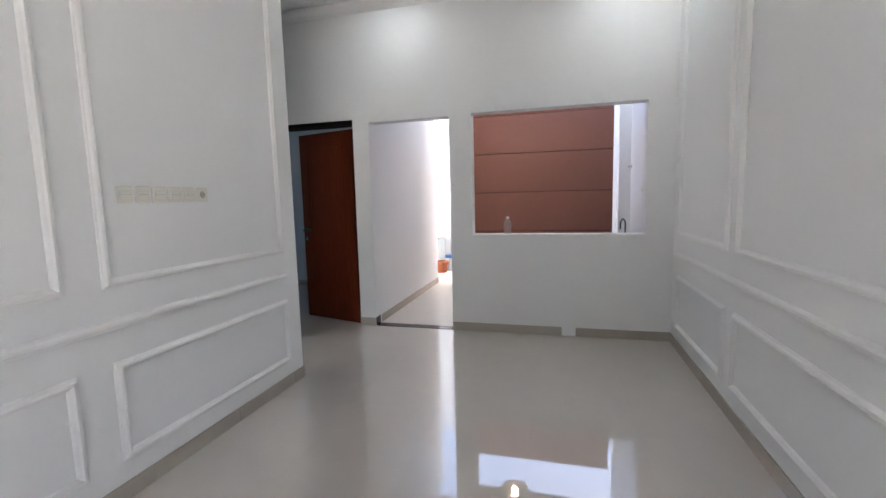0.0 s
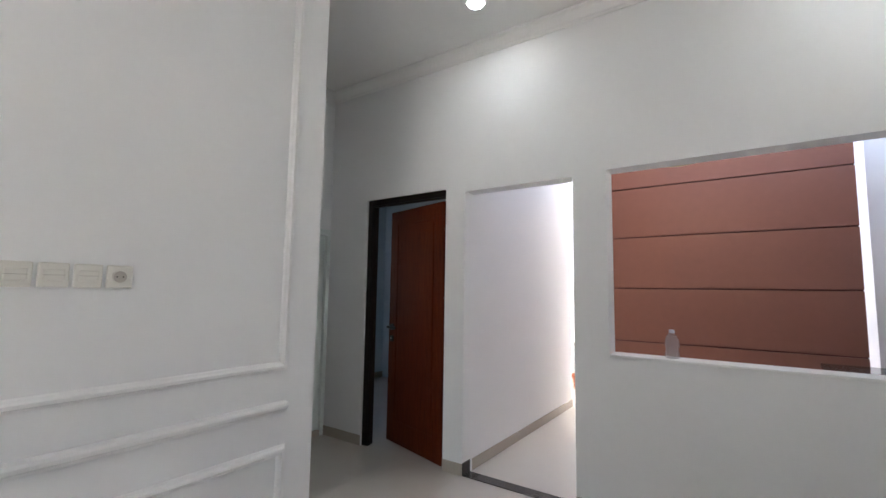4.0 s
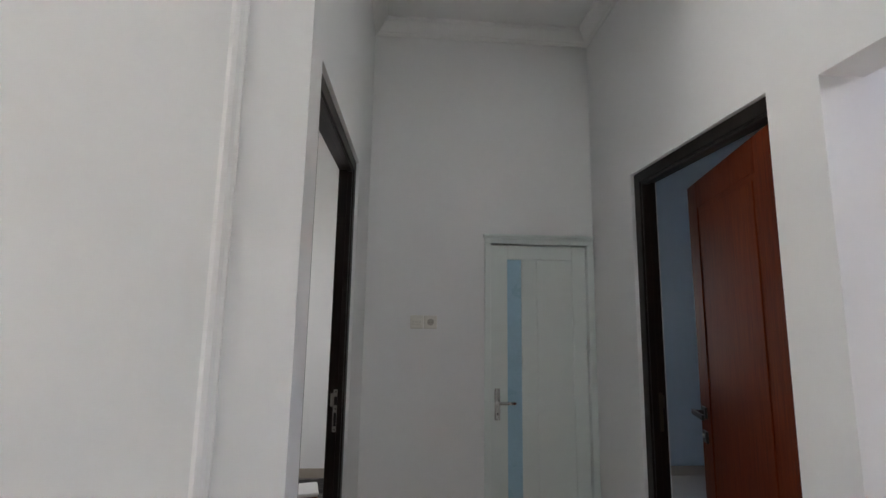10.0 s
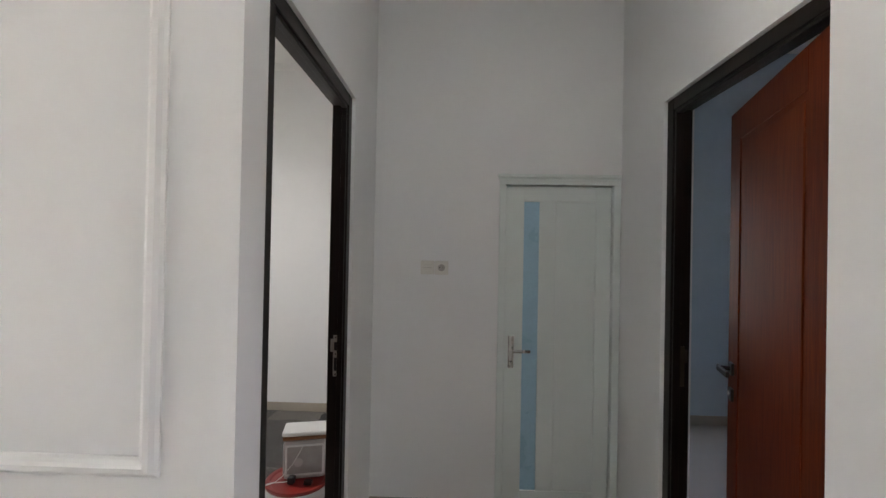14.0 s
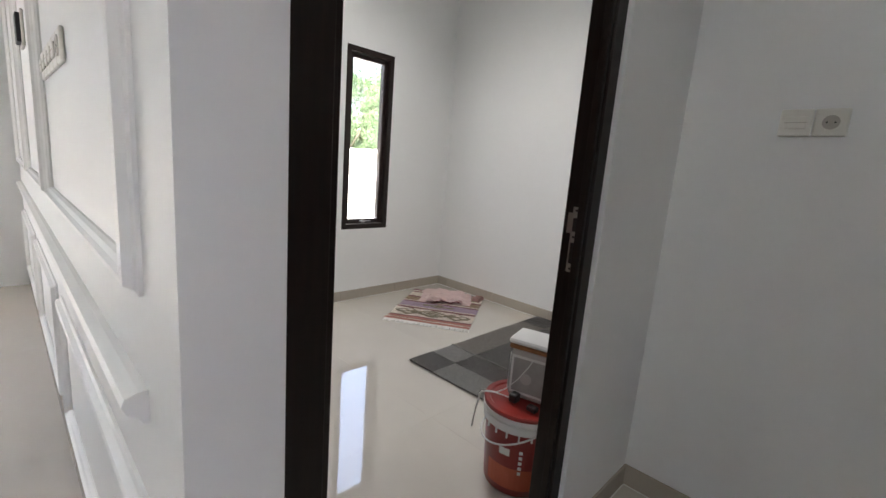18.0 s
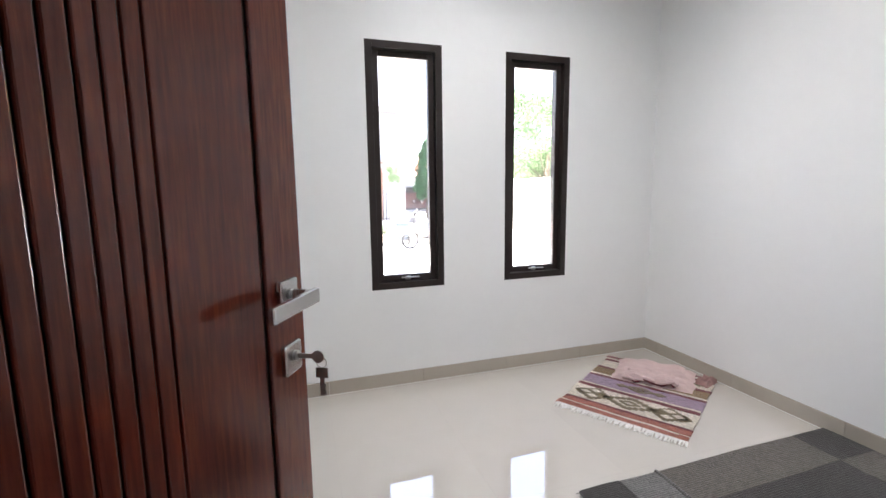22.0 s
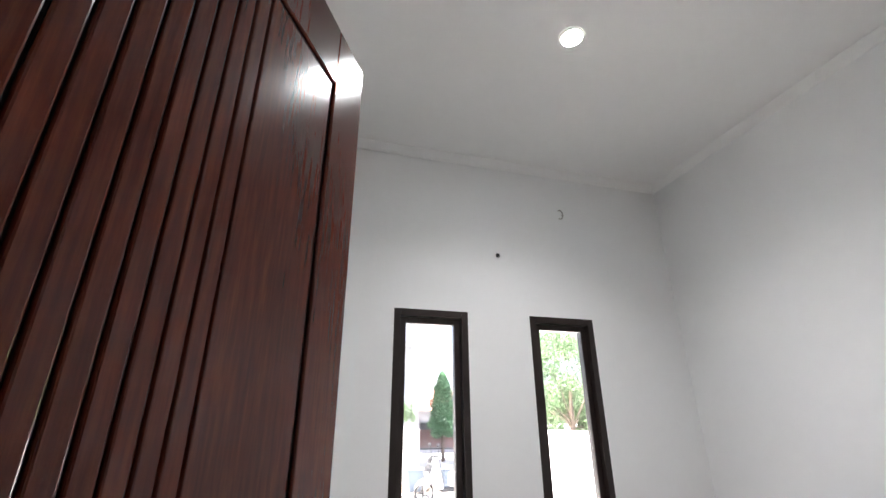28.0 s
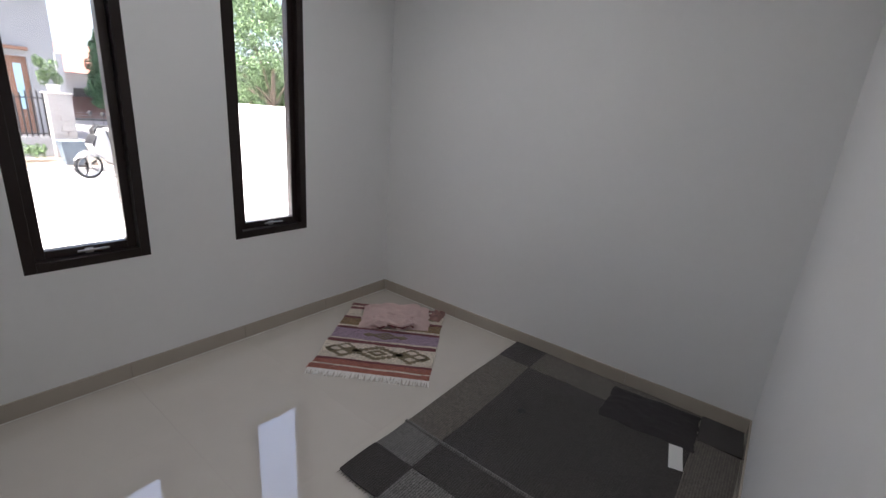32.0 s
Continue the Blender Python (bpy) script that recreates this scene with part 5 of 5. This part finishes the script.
part("leg_shield_inner", slab([(-0.30, 0.94), (-0.36, 0.62), (-0.44, 0.38), (-0.47, 0.40), (-0.40, 0.66), (-0.34, 0.94)], -0.15, 0.15), BLACK, scoot, "black inner leg shield", True)
part("headlight", slab([(-0.14, 0.84), (-0.12, 0.94), (-0.22, 1.04), (-0.32, 1.0)], -0.10, 0.10), BLACK, scoot, "dark headlight cowl", True)
for s in (-1, 1):
    part("mirror", slab([(-0.26, 1.20), (-0.22, 1.23), (-0.24, 1.29), (-0.30, 1.28)], s * 0.26 - 0.05, s * 0.26 + 0.05), BLACK, scoot)
    part("mirror_stem", swept([(-0.28, s * 0.2, 1.02), (-0.26, s * 0.26, 1.22)], 0.006, 6), BLACK, scoot)
part("engine", slab([(-0.85, 0.2), (-0.85, 0.36), (-1.3, 0.38), (-1.35, 0.2)], -0.1, 0.12), DULL, scoot)
part("side_stand", swept([(-0.8, -0.1, 0.26), (-0.78, -0.2, 0.01)], 0.01, 6), BLACK, scoot)

# ---- skirting tiles ----
def skirting(name, a, b, out, label="beige tile skirting along the wall", gaps=()):
    """A run of skirting tiles 0.6 m long from a to b at the foot of a wall; out points off the wall."""
    a, b, o = Vector((*a, 0)), Vector((*b, 0)), Vector((*out, 0))
    d, length = (b - a).normalized(), (b - a).length
    run = tagged(new(name), label, "skirting", kind="structure")
    ang = math.atan2(d.y, d.x)
    side = 1 if Vector((-d.y, d.x, 0)).dot(o) > 0 else -1
    s, k = 0.0, 0
    cuts = [0.0]
    while cuts[-1] < length - 1e-4:
        cuts.append(min(length, cuts[-1] + 0.6))
    if len(cuts) > 2 and cuts[-1] - cuts[-2] < 0.05:
        cuts.pop(-2)
    for s0, s1 in zip(cuts, cuts[1:]):
        pieces = [(s0, s1)]
        for g0, g1 in gaps:
            pieces = [q for p0, p1 in pieces for q in ((p0, min(p1, g0)), (max(p0, g1), p1)) if q[1] - q[0] > 0.01]
        for p0, p1 in pieces:
            bm = boxed((0.0008, p1 - p0 - 0.0008, *sorted((side * 0.0005, side * 0.009)), 0.002, 0.088), bevel=0.0012)
            part("skirting_tile", bm, SKIRT, run, at=Matrix.Translation(a + d * p0) @ Matrix.Rotation(ang, 4, "Z"))
    return run


skirting("baseboard", (XL, YB), (XL, YN + 0.009), (1, 0))
skirting("baseboard", (XL + 0.0, YN), (BD[1], YN), (0, 1))
skirting("baseboard", (BD[0], YN), (XN, YN), (0, 1))
skirting("baseboard", (XN, YN), (XN, BATH[0]), (1, 0))
skirting("baseboard", (XN, YF), (FD[0], YF), (0, -1))
skirting("baseboard", (FD[1], YF), (HALL_X[0] - 0.0, YF), (0, -1))
skirting("baseboard", (HALL_X[1], YF), (XR, YF), (0, -1), gaps=((1.105, 1.235),))
skirting("baseboard", (XR, YF), (XR, YB), (-1, 0))
skirting("baseboard", (XR, YB), (1.1, YB), (0, 1))
skirting("baseboard", (BX0, BY0), (BX1, BY0), (0, 1))
skirting("baseboard", (BX0, BY1), (BX0, BY0), (1, 0))
skirting("baseboard", (BX0, BY1), (BD[0], BY1), (0, -1))
skirting("baseboard", (BX1, BY0), (BX1, BY1), (-1, 0))
skirting("baseboard", (-1.5, 6.985), (-1.5, YF + T), (1, 0))
skirting("baseboard", (BX0 + 0.02, 7.3), (BX0 + 0.02, YF + T), (1, 0))
skirting("baseboard", (-1.64, 7.3), (BX0 + 0.02, 7.3), (0, -1))
CAULK = material("white_joint_filler", (0.70, 0.69, 0.66), 0.7, grain=0.08, scale=40)
for name, size in (("window_wall", (BX0 + 0.012, BX1 - 0.012, BY0 + 0.0092, BY0 + 0.0122)), ("side_wall", (BX0 + 0.0092, BX0 + 0.0122, BY0 + 0.012, BY1 - 0.012)), ("niche", (XN + 0.012, BD[0], YN + 0.0092, YN + 0.0122)), ("niche_end", (XN + 0.0092, XN + 0.0122, YN + 0.012, BATH[0]))):
    structure("joint_line", boxed((*size, 0.0012, 0.0042)), CAULK, "thin white filler line along the skirting", "trim")
structure("door_sill", boxed((HALL_X[0] + 0.001, HALL_X[1] - 0.001, YF - 0.004, YF + 0.10, 0.001, 0.0075), bevel=0.001), STONE, "dark granite strip in the floor of the opening", "threshold")
structure("door_sill_cheek", boxed((HALL_X[0] + 0.0005, HALL_X[0] + 0.009, YF - 0.004, YF + 0.10, 0.008, 0.095), bevel=0.001), STONE, "dark granite skirting piece", "threshold")

# ---- floor tiles ----
slab_ob = structure("floor", boxed((BX0 - T, XR + T, YB - T, YF + 0.10, -0.12, -0.004), (BX0 - T, -1.5, YF + 0.10, 7.0, -0.12, -0.004)), GROUT, "glossy beige polished floor tiles", "floor")
hall_ob = structure("floor_passage", boxed((-1.5, XR, YF + 0.10, 7.0, -0.12, -0.006), (-3.3, XR, 7.0, 8.7, -0.12, -0.006)), GROUT, "pale matt passage floor tiles", "floor")


def tiles(parent, mat, x0, x1, y0, y1, ox, oy, z, size=0.6):
    """Square tiles from one shared mesh, with cut ones along the edges."""
    shared = {}
    i0, i1 = math.floor((x0 - ox) / size), math.ceil((x1 - ox) / size)
    j0, j1 = math.floor((y0 - oy) / size), math.ceil((y1 - oy) / size)
    for i in range(i0, i1):
        for j in range(j0, j1):
            a, b = max(x0, ox + i * size), min(x1, ox + (i + 1) * size)
            c, d = max(y0, oy + j * size), min(y1, oy + (j + 1) * size)
            if b - a < 0.02 or d - c < 0.02:
                continue
            key = (round(b - a, 3), round(d - c, 3))
            if key not in shared:
                g = 0.0001
                shared[key] = mesh_of("floor_tile", boxed((g, b - a - g, g, d - c - g, -0.006, 0), bevel=0.0002), mat)
            t = new("floor_tile", shared[key])
            t.parent = parent
            t.location = (a, c, z)


OX, OY = -2.79, 0.395
tiles(slab_ob, FLOOR, BX0, BX1, BY0, BY1 + 0.06, OX, OY, 0.001)
tiles(slab_ob, FLOOR, XN - 0.1, XL, BY1 + 0.06, YF + 0.07, XL - 3.0, YF, 0.001)
tiles(slab_ob, FLOOR, XL, XR, YB, YF - 0.004, XL, YF, 0.001)
tiles(slab_ob, FLOOR, BX0, -1.64, YF + 0.07, 7.3, OX, YF, 0.001)
tiles(hall_ob, HALL, -1.5, XR, YF + 0.10, 7.0, -1.5, YF + 0.1, 0.0)
tiles(hall_ob, HALL, -3.2, XR, 7.0, 8.6, -1.5, YF + 0.1, 0.0)
